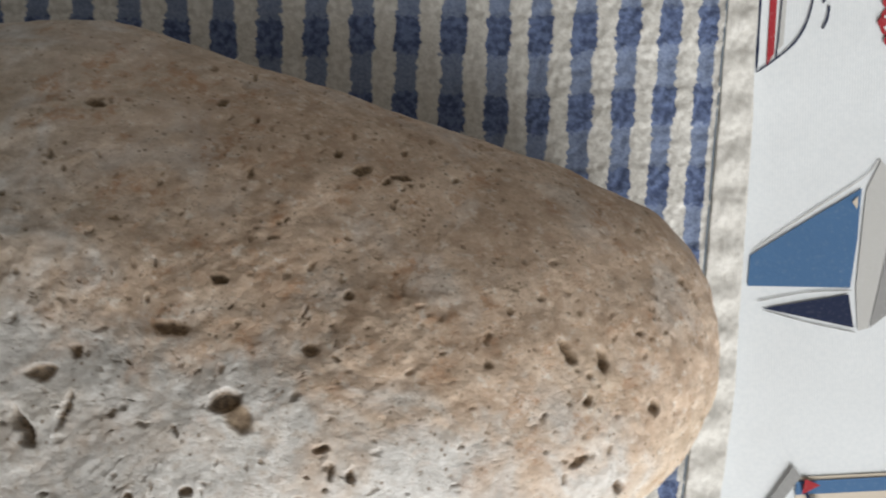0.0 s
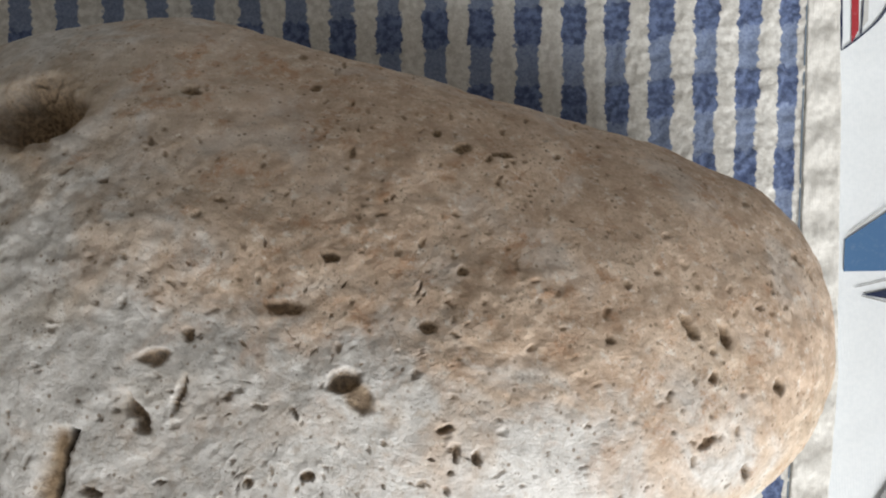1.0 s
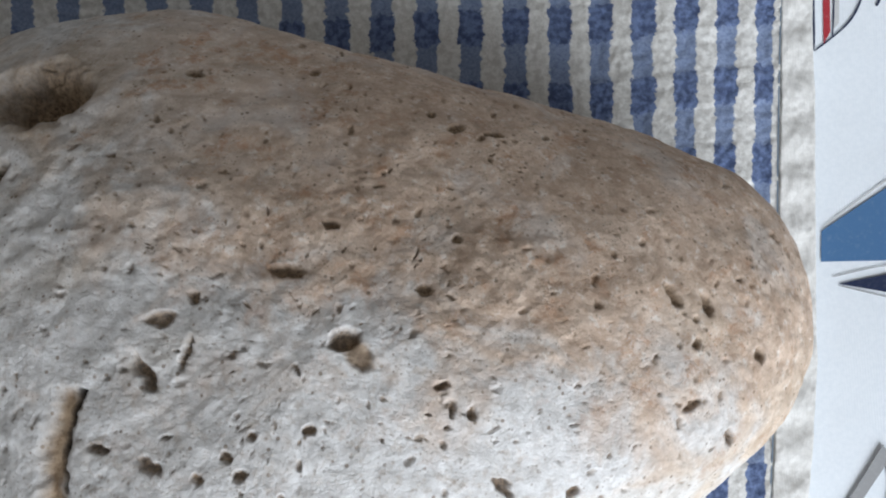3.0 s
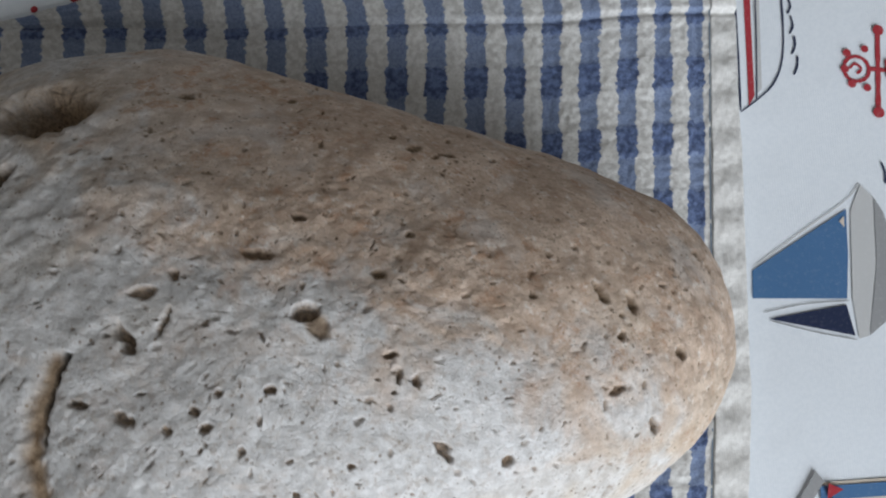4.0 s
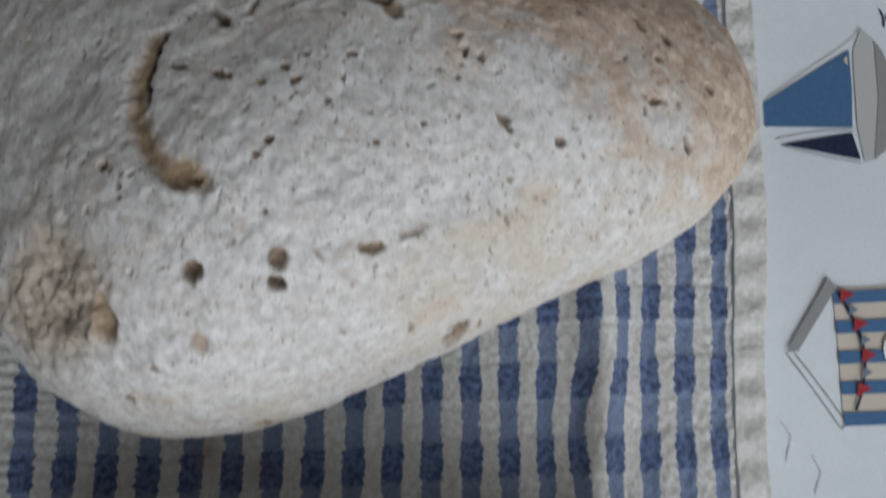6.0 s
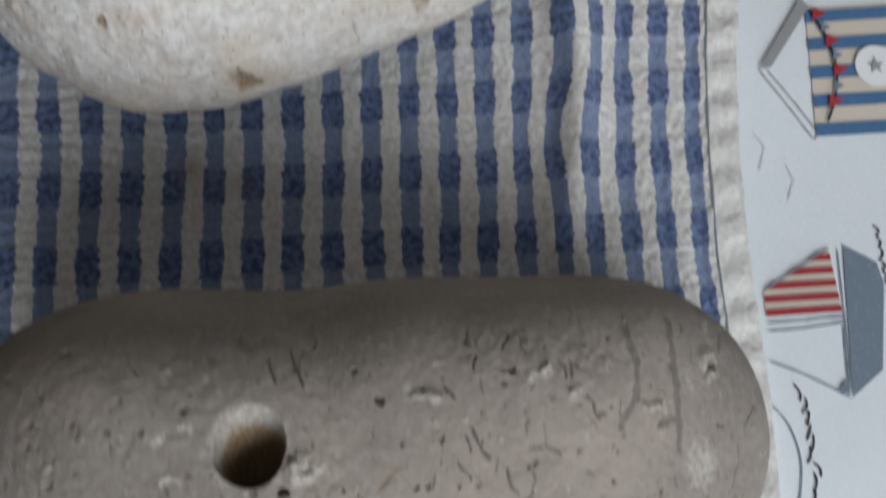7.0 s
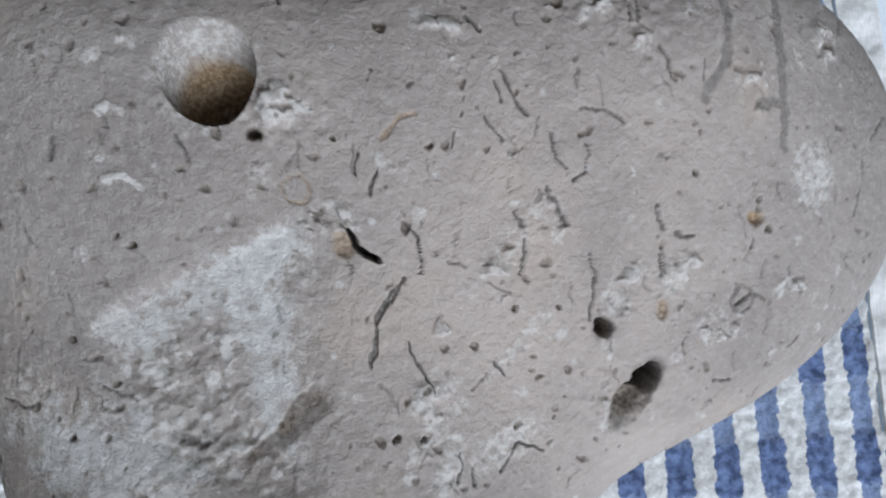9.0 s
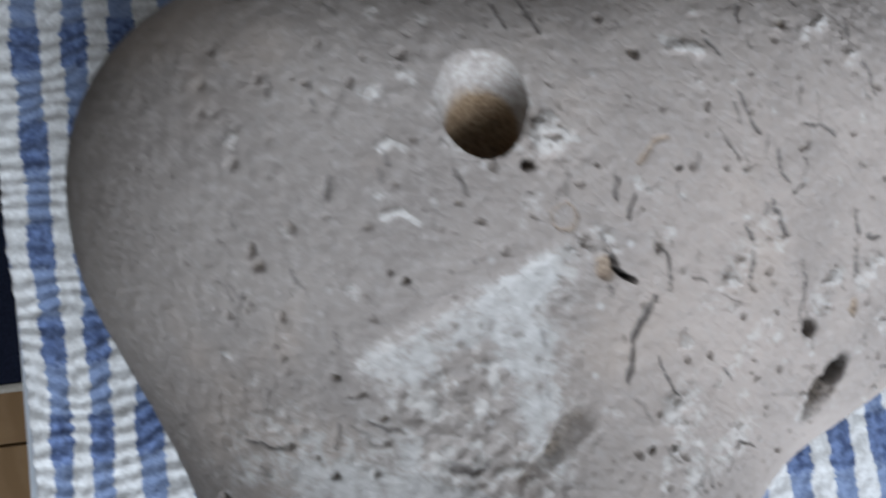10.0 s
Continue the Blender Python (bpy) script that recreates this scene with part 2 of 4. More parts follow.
def grid_mesh(name, P, uv=None, wrap=False, caps=False, attributes=None):
    """A smooth mesh from an array of rows x columns x 3."""
    rows, cols = P.shape[:2]
    idx = np.arange(rows * cols).reshape(rows, cols)
    nxt = np.roll(idx, -1, 1) if wrap else idx[:, 1:]
    cur = idx if wrap else idx[:, :-1]
    quads = np.stack([cur[:-1], cur[1:], nxt[1:], nxt[:-1]], -1).reshape(-1, 4)
    verts = P.reshape(-1, 3)
    loops, starts = quads.ravel(), np.arange(len(quads)) * 4
    if caps:
        top, low = len(verts), len(verts) + 1
        verts = np.concatenate([verts, [P[0].mean(0), P[-1].mean(0)]])
        a = np.stack([np.full(cols, top), idx[0], np.roll(idx[0], -1)], -1)
        b = np.stack([np.full(cols, low), np.roll(idx[-1], -1), idx[-1]], -1)
        tris = np.concatenate([a, b])
        starts = np.concatenate([starts, len(loops) + np.arange(len(tris)) * 3])
        loops = np.concatenate([loops, tris.ravel()])
    me = bpy.data.meshes.new(name)
    me.vertices.add(len(verts))
    me.vertices.foreach_set("co", verts.astype(np.float32).ravel())
    me.loops.add(len(loops))
    me.loops.foreach_set("vertex_index", loops.astype(np.int32))
    me.polygons.add(len(starts))
    me.polygons.foreach_set("loop_start", starts.astype(np.int32))
    me.polygons.foreach_set("use_smooth", np.ones(len(starts), bool))
    if uv is not None:
        layer = me.uv_layers.new(name="UVMap")
        layer.data.foreach_set("uv", uv.reshape(-1, 2)[loops].astype(np.float32).ravel())
    for key, val in (attributes or {}).items():
        flat = val.ravel()
        if caps:
            flat = np.concatenate([flat, [val[0].mean(), val[-1].mean()]])
        me.attributes.new(key, "FLOAT", "POINT").data.foreach_set("value", flat.astype(np.float32))
    me.update(calc_edges=True)
    me.validate()
    return me


def lattice(P, scale, seed):
    """Smooth value noise in -1..1 at points P, with cells 1/scale wide."""
    Q = P * scale + seed * 17.31
    I = np.floor(Q).astype(np.int64)
    f = Q - I
    f = f * f * (3 - 2 * f)
    out = np.zeros(P.shape[:-1])
    for dx in (0, 1):
        for dy in (0, 1):
            for dz in (0, 1):
                h = (I[..., 0] + dx) * 73856093 ^ (I[..., 1] + dy) * 19349663 ^ (I[..., 2] + dz) * 83492791 ^ seed * 2654435
                h = (h ^ (h >> 13)) * 1274126177 & 0xFFFFFFF
                h = (h ^ (h >> 11)) * 668265263 & 0xFFFFFFF
                w = (f[..., 0] if dx else 1 - f[..., 0]) * (f[..., 1] if dy else 1 - f[..., 1]) * (f[..., 2] if dz else 1 - f[..., 2])
                out += w * ((h & 0xFFFF) / 32767.5 - 1)
    return out


def fractal(P, scale, seed, octaves=3):
    return sum(lattice(P, scale * 2**k, seed + k) / 2**k for k in range(octaves))


def smooth_step(a, b, x):
    t = np.clip((x - a) / (b - a), 0, 1)
    return t * t * (3 - 2 * t)


def to_line(x, y, pts):
    """Distance in the plan to a bent line."""
    best = np.full(x.shape, 1e9)
    for (ax, ay), (bx, by) in zip(pts, pts[1:]):
        dx, dy = bx - ax, by - ay
        t = np.clip(((x - ax) * dx + (y - ay) * dy) / (dx * dx + dy * dy + 1e-12), 0, 1)
        best = np.minimum(best, np.hypot(x - ax - t * dx, y - ay - t * dy))
    return best


# ---- the setting: room, floor, window ----
FLOOR, CEIL = -0.74, 1.66
X0, X1, Y1 = -1.7, 2.1, 1.9


def structure(name, bm, material, label=""):
    return tagged(finish(name, bm, material), label, kind="structure")


floor = structure("floor", box(bmesh.new(), X0 - 0.1, X1 + 0.1, WINDOW_Y - 0.2, Y1 + 0.1, FLOOR - 0.1, FLOOR - 0.012), BOARD, "brown oak board floor under the table")
structure("ceiling", box(bmesh.new(), X0 - 0.1, X1 + 0.1, WINDOW_Y - 0.2, Y1 + 0.1, CEIL, CEIL + 0.1), CEILING_PAINT)
structure("wall_north", box(bmesh.new(), X0, X1, Y1, Y1 + 0.1, FLOOR - 0.012, CEIL), WALL_PAINT)
structure("wall_west", box(bmesh.new(), X0 - 0.1, X0, WINDOW_Y, Y1 + 0.1, FLOOR - 0.012, CEIL), WALL_PAINT)
structure("wall_east", box(bmesh.new(), X1, X1 + 0.1, WINDOW_Y, Y1 + 0.1, FLOOR - 0.012, CEIL), WALL_PAINT)
bm = bmesh.new()
wl, wr = WINDOW_X - WINDOW_HALF, WINDOW_X + WINDOW_HALF
box(bm, X0 - 0.1, wl, WINDOW_Y - 0.2, WINDOW_Y, FLOOR - 0.012, CEIL)
box(bm, wr, X1 + 0.1, WINDOW_Y - 0.2, WINDOW_Y, FLOOR - 0.012, CEIL)
box(bm, wl, wr, WINDOW_Y - 0.2, WINDOW_Y, FLOOR - 0.012, WINDOW_LOW)
box(bm, wl, wr, WINDOW_Y - 0.2, WINDOW_Y, WINDOW_HIGH, CEIL)
structure("wall_south", bm, WALL_PAINT, "plain painted wall with a window opening")
bm = bmesh.new()
for a, b, c, d in ((wl, wl + 0.03, WINDOW_LOW, WINDOW_HIGH), (wr - 0.03, wr, WINDOW_LOW, WINDOW_HIGH), (wl + 0.03, wr - 0.03, WINDOW_LOW, WINDOW_LOW + 0.03), (wl + 0.03, wr - 0.03, WINDOW_HIGH - 0.03, WINDOW_HIGH)):
    box(bm, a, b, WINDOW_Y - 0.14, WINDOW_Y - 0.08, c, d)
structure("window_1", bm, FRAME_PAINT, "white painted window frame")

# ---- table, tablecloth, towel ----
TABLE_X0, TABLE_X1, TABLE_Y0, TABLE_Y1 = -0.078, 0.76, -0.55, 0.60
table = tagged(finish("table", box(bmesh.new(), TABLE_X0, TABLE_X1, TABLE_Y0, TABLE_Y1, -0.030, -0.003, 0.004), OAK), "oak table under a white printed tablecloth", "table")
for lx in (TABLE_X0 + 0.05, TABLE_X1 - 0.11):
    for ly in (TABLE_Y0 + 0.05, TABLE_Y1 - 0.11):
        part("leg", box(bmesh.new(), lx, lx + 0.06, ly, ly + 0.06, FLOOR, -0.03, 0.005), OAK, table)


def cloth_z(x, y):
    """The lie of the tablecloth: long, low creases."""
    return 0.0005 * np.sin(31 * x + 12 * y + 1.0) + 0.0004 * np.sin(53 * y - 21 * x) + 0.0003 * np.sin(70 * x + 44 * y)


xs = np.concatenate([[TABLE_X0 - 0.006] * 8, np.arange(TABLE_X0 - 0.004, TABLE_X1, 0.006)])
ys = np.arange(TABLE_Y0, TABLE_Y1, 0.006)
GX, GY = np.meshgrid(xs, ys)
GZ = cloth_z(GX, GY)
GZ[:, :8] -= np.linspace(0.16, 0.004, 8)
tablecloth = tagged(new("tablecloth", grid_mesh("tablecloth", np.stack([GX, GY, GZ], -1)[:, ::-1])), "white cotton tablecloth printed with sailing boats and beach huts", "tablecloth")
tablecloth.data.materials.append(CLOTH)
thick = tablecloth.modifiers.new("thickness", "SOLIDIFY")
thick.thickness, thick.offset = 0.0008, -1.0


def flat(name, mm, material, parent, label="", lift=1):
    """A printed patch, from its corners in millimetres."""
    bm = bmesh.new()
    vs = [bm.verts.new((x / 1000, y / 1000, float(cloth_z(x / 1000, y / 1000)) + 0.00028 * lift)) for x, y in mm]
    f = bm.faces.new(vs)
    f.normal_update()
    if f.normal.z < 0:
        f.normal_flip()
    bmesh.ops.triangulate(bm, faces=[f])
    return part(name, bm, material, parent, label)


def stroke(name, mm, width, material, parent, label="", lift=1, taper=0.3, seed=0):
    """A printed line of uneven width, softly bent through its points, in millimetres."""
    rng = random.Random(seed + len(mm))
    fine = []
    for i in range(len(mm) - 1):
        p0, p1, p2, p3 = mm[max(i - 1, 0)], mm[i], mm[i + 1], mm[min(i + 2, len(mm) - 1)]
        for k in range(6):
            t = k / 6
            fine.append([0.5 * (2 * b + (c - a) * t + (2 * a - 5 * b + 4 * c - d) * t * t + (3 * b - a - 3 * c + d) * t**3) for a, b, c, d in zip(p0, p1, p2, p3)])
    fine.append(list(mm[-1]))
    bm, last = bmesh.new(), None
    for i, (x, y) in enumerate(fine):
        ax, ay = fine[max(i - 1, 0)]
        bx, by = fine[min(i + 1, len(fine) - 1)]
        n = math.hypot(bx - ax, by - ay) or 1
        w = width / 2 * (1 + rng.uniform(-0.2, 0.2)) * (taper if i in (0, len(fine) - 1) else 1)
        ox, oy = -(by - ay) / n * w, (bx - ax) / n * w
        pair = [bm.verts.new(((x + s * ox) / 1000, (y + s * oy) / 1000, float(cloth_z(x / 1000, y / 1000)) + 0.00028 * lift)) for s in (1, -1)]
        if last:
            bm.faces.new((last[1], pair[1], pair[0], last[0]))
        last = pair
    return part(name, bm, material, parent, label)


def disc(cx, cy, r, n=20, wob=0.0, seed=0):
    rng = random.Random(seed)
    return [(cx + r * (1 + rng.uniform(-wob, wob)) * math.cos(2 * math.pi * k / n), cy + r * (1 + rng.uniform(-wob, wob)) * math.sin(2 * math.pi * k / n)) for k in range(n)]


def between(a, b, t):
    return (a[0] + (b[0] - a[0]) * t, a[1] + (b[1] - a[1]) * t)


# blue-sailed boat
boat = flat("blue_sailboat_print", [(130.6, 11.4), (144, 19.3), (157.8, 27.3), (156.8, 15), (155.0, 3.2), (129.8, 4.0)], INK_BLUE, tablecloth, "printed boat with a blue sail")
flat("jib", [(133.5, -1.5), (154.6, 1.6), (155.8, -6.6)], INK_NAVY, boat, "navy jib")
flat("hull", [(162.4, 34), (165.4, 30.4), (163.8, 12), (159.4, -6.7), (156.7, -7.4), (156.4, 3), (158.9, 26.8)], INK_LIGHT, boat, "pale grey hull")
flat("hull_side", [(165.6, 30.2), (167.6, 26.2), (168.8, 20), (166.9, 8), (164.6, -3), (159.6, -6.7), (164.0, 12)], INK_GREY, boat, "grey hull side")
stroke("outline", [(130.8, 12.2), (145, 21.5), (158, 29.8), (162.2, 34.4)], 0.35, INK_LIGHT, boat)
stroke("outline", [(132, 0.2), (144, 2.2), (155.5, 2.6)], 0.3, INK_GREY, boat)
stroke("outline", [(133.4, -1.8), (145, -5.2), (156.3, -7.7)], 0.3, INK_GREY, boat)
for k, (px, py, qx, qy) in enumerate(((168.9, 40, 169.2, 34), (170.3, 38, 170.8, 30), (171.8, 34, 171.2, 26), (170.6, 24, 171.4, 16), (172, 20, 172.4, 11))):
    stroke("ripple", [(px, py), ((px + qx) / 2 + 0.5, (py + qy) / 2), (qx, qy)], 0.6, INK_NAVY, boat, seed=k)
flat("pennant", [(155.4, 24), (156.9, 25.4), (156.6, 22.2)], INK_CREAM, boat, lift=2)

# boat with a red-striped hull at the edge of the towel
upper = stroke("striped_hull_print", [(133.4, 92), (132.9, 75), (132.0, 55.6)], 0.55, INK_NAVY, tablecloth, "printed hull with a red stripe")
flat("red_stripe", [(136.0, 92), (137.8, 92), (136.2, 60), (134.4, 57)], INK_RED, upper, "red stripe")
flat("grey_stripe", [(138.8, 92), (140.4, 92), (138.4, 62), (136.8, 60.2)], INK_LIGHT, upper, "pale stripe")
stroke("outline", [(132.0, 55.4), (141.4, 62.8), (145.4, 73), (146.6, 92)], 0.5, INK_NAVY, upper)
stroke("outline", [(139.4, 92), (137.4, 66), (136.6, 58.6)], 0.35, INK_NAVY, upper)
for k in range(4):
    stroke("ripple", [(148.0 + 0.4 * k, 89 - 6 * k), (148.8, 86 - 6 * k), (147.6, 83.5 - 6 * k)], 0.6, INK_NAVY, upper, seed=k)

# red anchor ornament
anchor = stroke("red_anchor_print", [(172.7, 77.5), (171.4, 66), (170.0, 54.6)], 1.4, INK_RED, tablecloth, "printed red anchor ornament", taper=1)
for cx, cy, r in ((172.8, 78, 1.6), (169.9, 54, 1.6), (163.0, 71.4, 1.2), (161.9, 66.8, 1.2), (163.4, 62.4, 1.2), (168.2, 72.5, 1.1), (167.6, 61.2, 1.1)):
    flat("knob", disc(cx, cy, r, 12), INK_RED, anchor, lift=2)
stroke("ring", disc(165.3, 66.8, 3.6, 14) + [(168.9, 66.8)], 1.0, INK_RED, anchor, taper=1)
stroke("curl", [(163.4, 66.9), (165.0, 68.3), (166.7, 66.8), (165.2, 65.4)], 0.8, INK_RED, anchor)
stroke("crossbar", [(168.4, 66.8), (174, 66.2), (181, 65.6)], 1.4, INK_RED, anchor, taper=1)
flat("fluke", [(173.5, 69), (180, 71), (180, 61.4), (173.5, 63.6)], INK_RED, anchor, lift=2)

# beach hut
hut = flat("beach_hut_print", [(141.4, -42.9), (176, -42.0), (171, -77.0), (139.4, -77.2), (140.6, -60)], INK_CREAM, tablecloth, "printed beach hut with blue stripes and bunting")
for k in range(5):
    t = 0.015 + 0.235 * k
    a0, a1 = between((141.3, -43.3), (139.5, -76.8), t), between((175.8, -42.4), (171.2, -76.8), t)
    b0, b1 = between((141.3, -43.3), (139.5, -76.8), t + 0.10), between((175.8, -42.4), (171.2, -76.8), t + 0.10)
    flat("stripe", [a0, a1, b1, b0], INK_BLUE, hut, lift=2)
flat("roof_board", [(140.4, -40.0), (142.4, -42.6), (129.6, -59.2), (126.4, -59.4)], INK_GREY, hut, "grey roof board", lift=3)
stroke("outline", [(126.4, -59.2), (132.5, -69), (138.6, -79.4)], 0.45, INK_GREY, hut)
stroke("outline", [(128.6, -59.4), (134.4, -68.2), (140.2, -77.9)], 0.45, INK_GREY, hut)
stroke("outline", [(138.6, -79.4), (140.2, -77.9)], 0.45, INK_GREY, hut)
stroke("bunting_string", [(142.2, -43.4), (145.8, -52), (147.2, -60.5), (145.4, -69), (142.6, -75)], 0.7, INK_NAVY, hut, lift=3)
for k, (cx, cy) in enumerate(((143.9, -45.0), (146.4, -52.8), (147.4, -61.0), (144.8, -69.6))):
    flat("red_pennant", [(cx - 0.6, cy + 1.9), (cx - 1.4, cy - 1.9), (cx + 3.0, cy + 0.3)], INK_RED, hut, lift=4)
for k, (cx, cy) in enumerate(((145.4, -48.9), (147.4, -56.9), (146.6, -65.4))):
    flat("slate_pennant", [(cx - 0.4, cy + 1.4), (cx - 1.0, cy - 1.4), (cx + 2.0, cy + 0.2)], INK_SLATE, hut, lift=4)
flat("round_window", disc(158.2, -60.2, 5.8, 28), INK_WHITE, hut, lift=3)
flat("star", [(157.8 + (2.5 if k % 2 == 0 else 1.0) * math.cos(0.3 + k * math.pi / 5), -60.2 + (2.5 if k % 2 == 0 else 1.0) * math.sin(0.3 + k * math.pi / 5)) for k in range(10)], INK_GREY, hut, lift=4)

# gulls
for pts in ([(122.8, -76.9), (124.9, -80.2), (124.9, -81.4), (122.9, -87.0)], [(129.9, -85.4), (131.6, -89.8), (131.2, -91.0), (129.3, -95.0)]):
    stroke("gull_print", pts, 0.3, INK_LIGHT, tablecloth, "printed gull line")

# boat with a red-striped sail
SA, SB, SC, SD = (119.0, -118.2), (137.7, -108.1), (138.4, -124.4), (118.8, -124.8)
second = flat("red_sailboat_print", [SA, between(SA, SB, 0.5), SB, SC, SD], INK_CREAM, tablecloth, "printed boat with a red and white striped sail")


def sail_edge(y):
    """Where the slanting edge of the sail lies at y."""
    if y < SA[1]:
        return SD[0] + (SA[0] - SD[0]) * (y - SD[1]) / (SA[1] - SD[1])
    return SA[0] + (SB[0] - SA[0]) * (y - SA[1]) / (SB[1] - SA[1])


for k in range(5):
    lo = -124.5 + 3.3 * k
    hi = lo + 1.55
    flat("red_stripe", [(sail_edge(lo) + 0.1, lo), (138.3 - 0.04 * (lo + 124), lo), (138.3 - 0.04 * (hi + 124), hi), (sail_edge(hi) + 0.1, hi)], INK_RED, second, lift=2)
stroke("outline", [SA, between(SA, SB, 0.5), SB], 0.4, INK_SLATE, second, lift=3)
flat("hull", [(141.6, -107.6), (149.5, -112.6), (150.4, -118), (146.0, -139.4), (137.2, -145.4), (139.6, -125.6)], INK_SLATE, second, "slate blue hull")
for dy in (0, -2.0):
    stroke("boom", [(118.5, -126.2 + dy), (128, -126.0 + dy), (139.0, -125.6 + dy * 0.7)], 0.4, INK_SLATE, second)
stroke("outline", [(117.6, -135.4), (127, -139.8), (137.0, -145.7)], 0.45, INK_SLATE, second)
stroke("outline", [(138.0, -128), (137.2, -136), (136.4, -144.8)], 0.45, INK_SLATE, second)
stroke("outline", [(140.0, -108.4), (138.9, -124), (137.2, -144)], 0.4, INK_SLATE, second)
flat("flag", [(136.6, -141), (136.2, -144.6), (133.6, -143.6)], INK_SLATE, second, lift=2)
rng = random.Random(5)
for k in range(11):
    t = k / 10
    cx, cy = 123.0 + 4.0 * math.sin(t * 2.6) - 4.6 * t + rng.uniform(-1, 1), -143.5 - 30 * t
    lean = rng.uniform(-0.8, 0.8)
    stroke("ripple", [(cx - lean, cy + rng.uniform(1.2, 2.4)), (cx + rng.uniform(0.2, 0.9), cy), (cx + lean, cy - rng.uniform(1.2, 2.4))], 0.55, INK_BLACK, second, seed=k)
for k in range(6):
    stroke("ripple", [(150.2 + 0.5 * (k % 3), -103 - 3 * k), (151.6, -104.4 - 3 * k), (150.6, -106 - 3 * k)], 0.5, INK_BLACK, second, seed=k)
stroke("wake", [(115.6, -145.0), (119.8, -150.5), (121.6, -158.6), (120.2, -167), (116.4, -177.6), (115, -186)], 0.45, INK_SLATE, second)

# red rope knot
knot = stroke("red_knot_print", disc(138.6, -175.4, 3.4, 12, 0.12, 3) + [(142, -175.4)], 1.2, INK_RED, tablecloth, "printed red rope knot", taper=1)
stroke("loop", [(135.6, -173.6), (138, -176.8), (141, -174.6), (139.4, -172.6), (137, -175.2)], 0.9, INK_RED, knot)
stroke("tail", [(141.4, -177), (146, -179), (150, -177.5)], 1.1, INK_RED, knot)

# red float with its small knob
float_print = flat("red_float_print", [(-46.5 + 5.6 * math.cos(k * 0.314), 93.8 + 4.0 * math.sin(k * 0.314)) for k in range(20)], INK_RED, tablecloth, "printed red float")
flat("knob", disc(-61.0, 89.4, 1.0, 12), INK_RED, float_print)

# striped towel
TOWEL_Y0, TOWEL_Y1, TURN_UP = -0.30, 0.0935, 0.0822
KN = np.array([-1.4, 0.0, 0.5, 2.5, 3.5, 5.5, 9.5, 14.5, 18.5, 19.5, 20.3])
ROWS_Y = np.array([-0.198, -0.105, -0.082, -0.02, 0.067])
WARP = np.array([[115.0, 106.0, 102.8, 86.0, 77.3, 59.6, 21.7, -26.5, -66.5, -73.6, -79.2],
                 [116.5, 107.3, 104.1, 86.4, 77.2, 60.3, 22.7, -25.9, -65.4, -75.0, -84.0],
                 [117.2, 108.4, 105.1, 87.2, 79.3, 61.6, 23.5, -25.2, -65.3, -75.0, -84.5],
                 [126.3, 115.4, 112.0, 92.7, 83.3, 64.9, 25.0, -25.9, -67.2, -77.5, -86.5],
                 [131.5, 123.2, 119.8, 100.8, 90.2, 69.6, 27.1, -27.0, -70.0, -81.0, -90.0]]) / 1000


def towel_x(s, y):
    """Across the towel: where the s-th stripe lies at y."""
    rows = np.stack([np.interp(s, KN, line) for line in WARP])
    x = rows[0] + (rows[1] - rows[0]) * np.clip((y - ROWS_Y[0]) / (ROWS_Y[1] - ROWS_Y[0]), -0.6, 1)
    for i in range(1, len(ROWS_Y) - 1):
        x = x + (rows[i + 1] - rows[i]) * np.clip((y - ROWS_Y[i]) / (ROWS_Y[i + 1] - ROWS_Y[i]), 0, 1)
    return x + (rows[-1] - rows[-2]) * np.clip((y - ROWS_Y[-1]) / (ROWS_Y[-1] - ROWS_Y[-2]), 0, 0.4)


def towel_z(x, y):
    """Folds and the uneven lie of the towel, without its pile."""
    P = np.stack([x, y, 0 * x], -1)
    z = 0.0028 + 0.0006 * lattice(P, 28, 3) + 0.00012 * lattice(P, 90, 4)
    along = np.clip((-0.02 - y) / 0.09, 0, 1)
    ridge = 0.083 - 0.017 * along + 0.003 * np.sin(60 * y)
    return z + 0.0058 * np.exp(-((x - ridge) / 0.006) ** 2) * smooth_step(-0.135, -0.1, y) * smooth_step(0.0, -0.04, y)


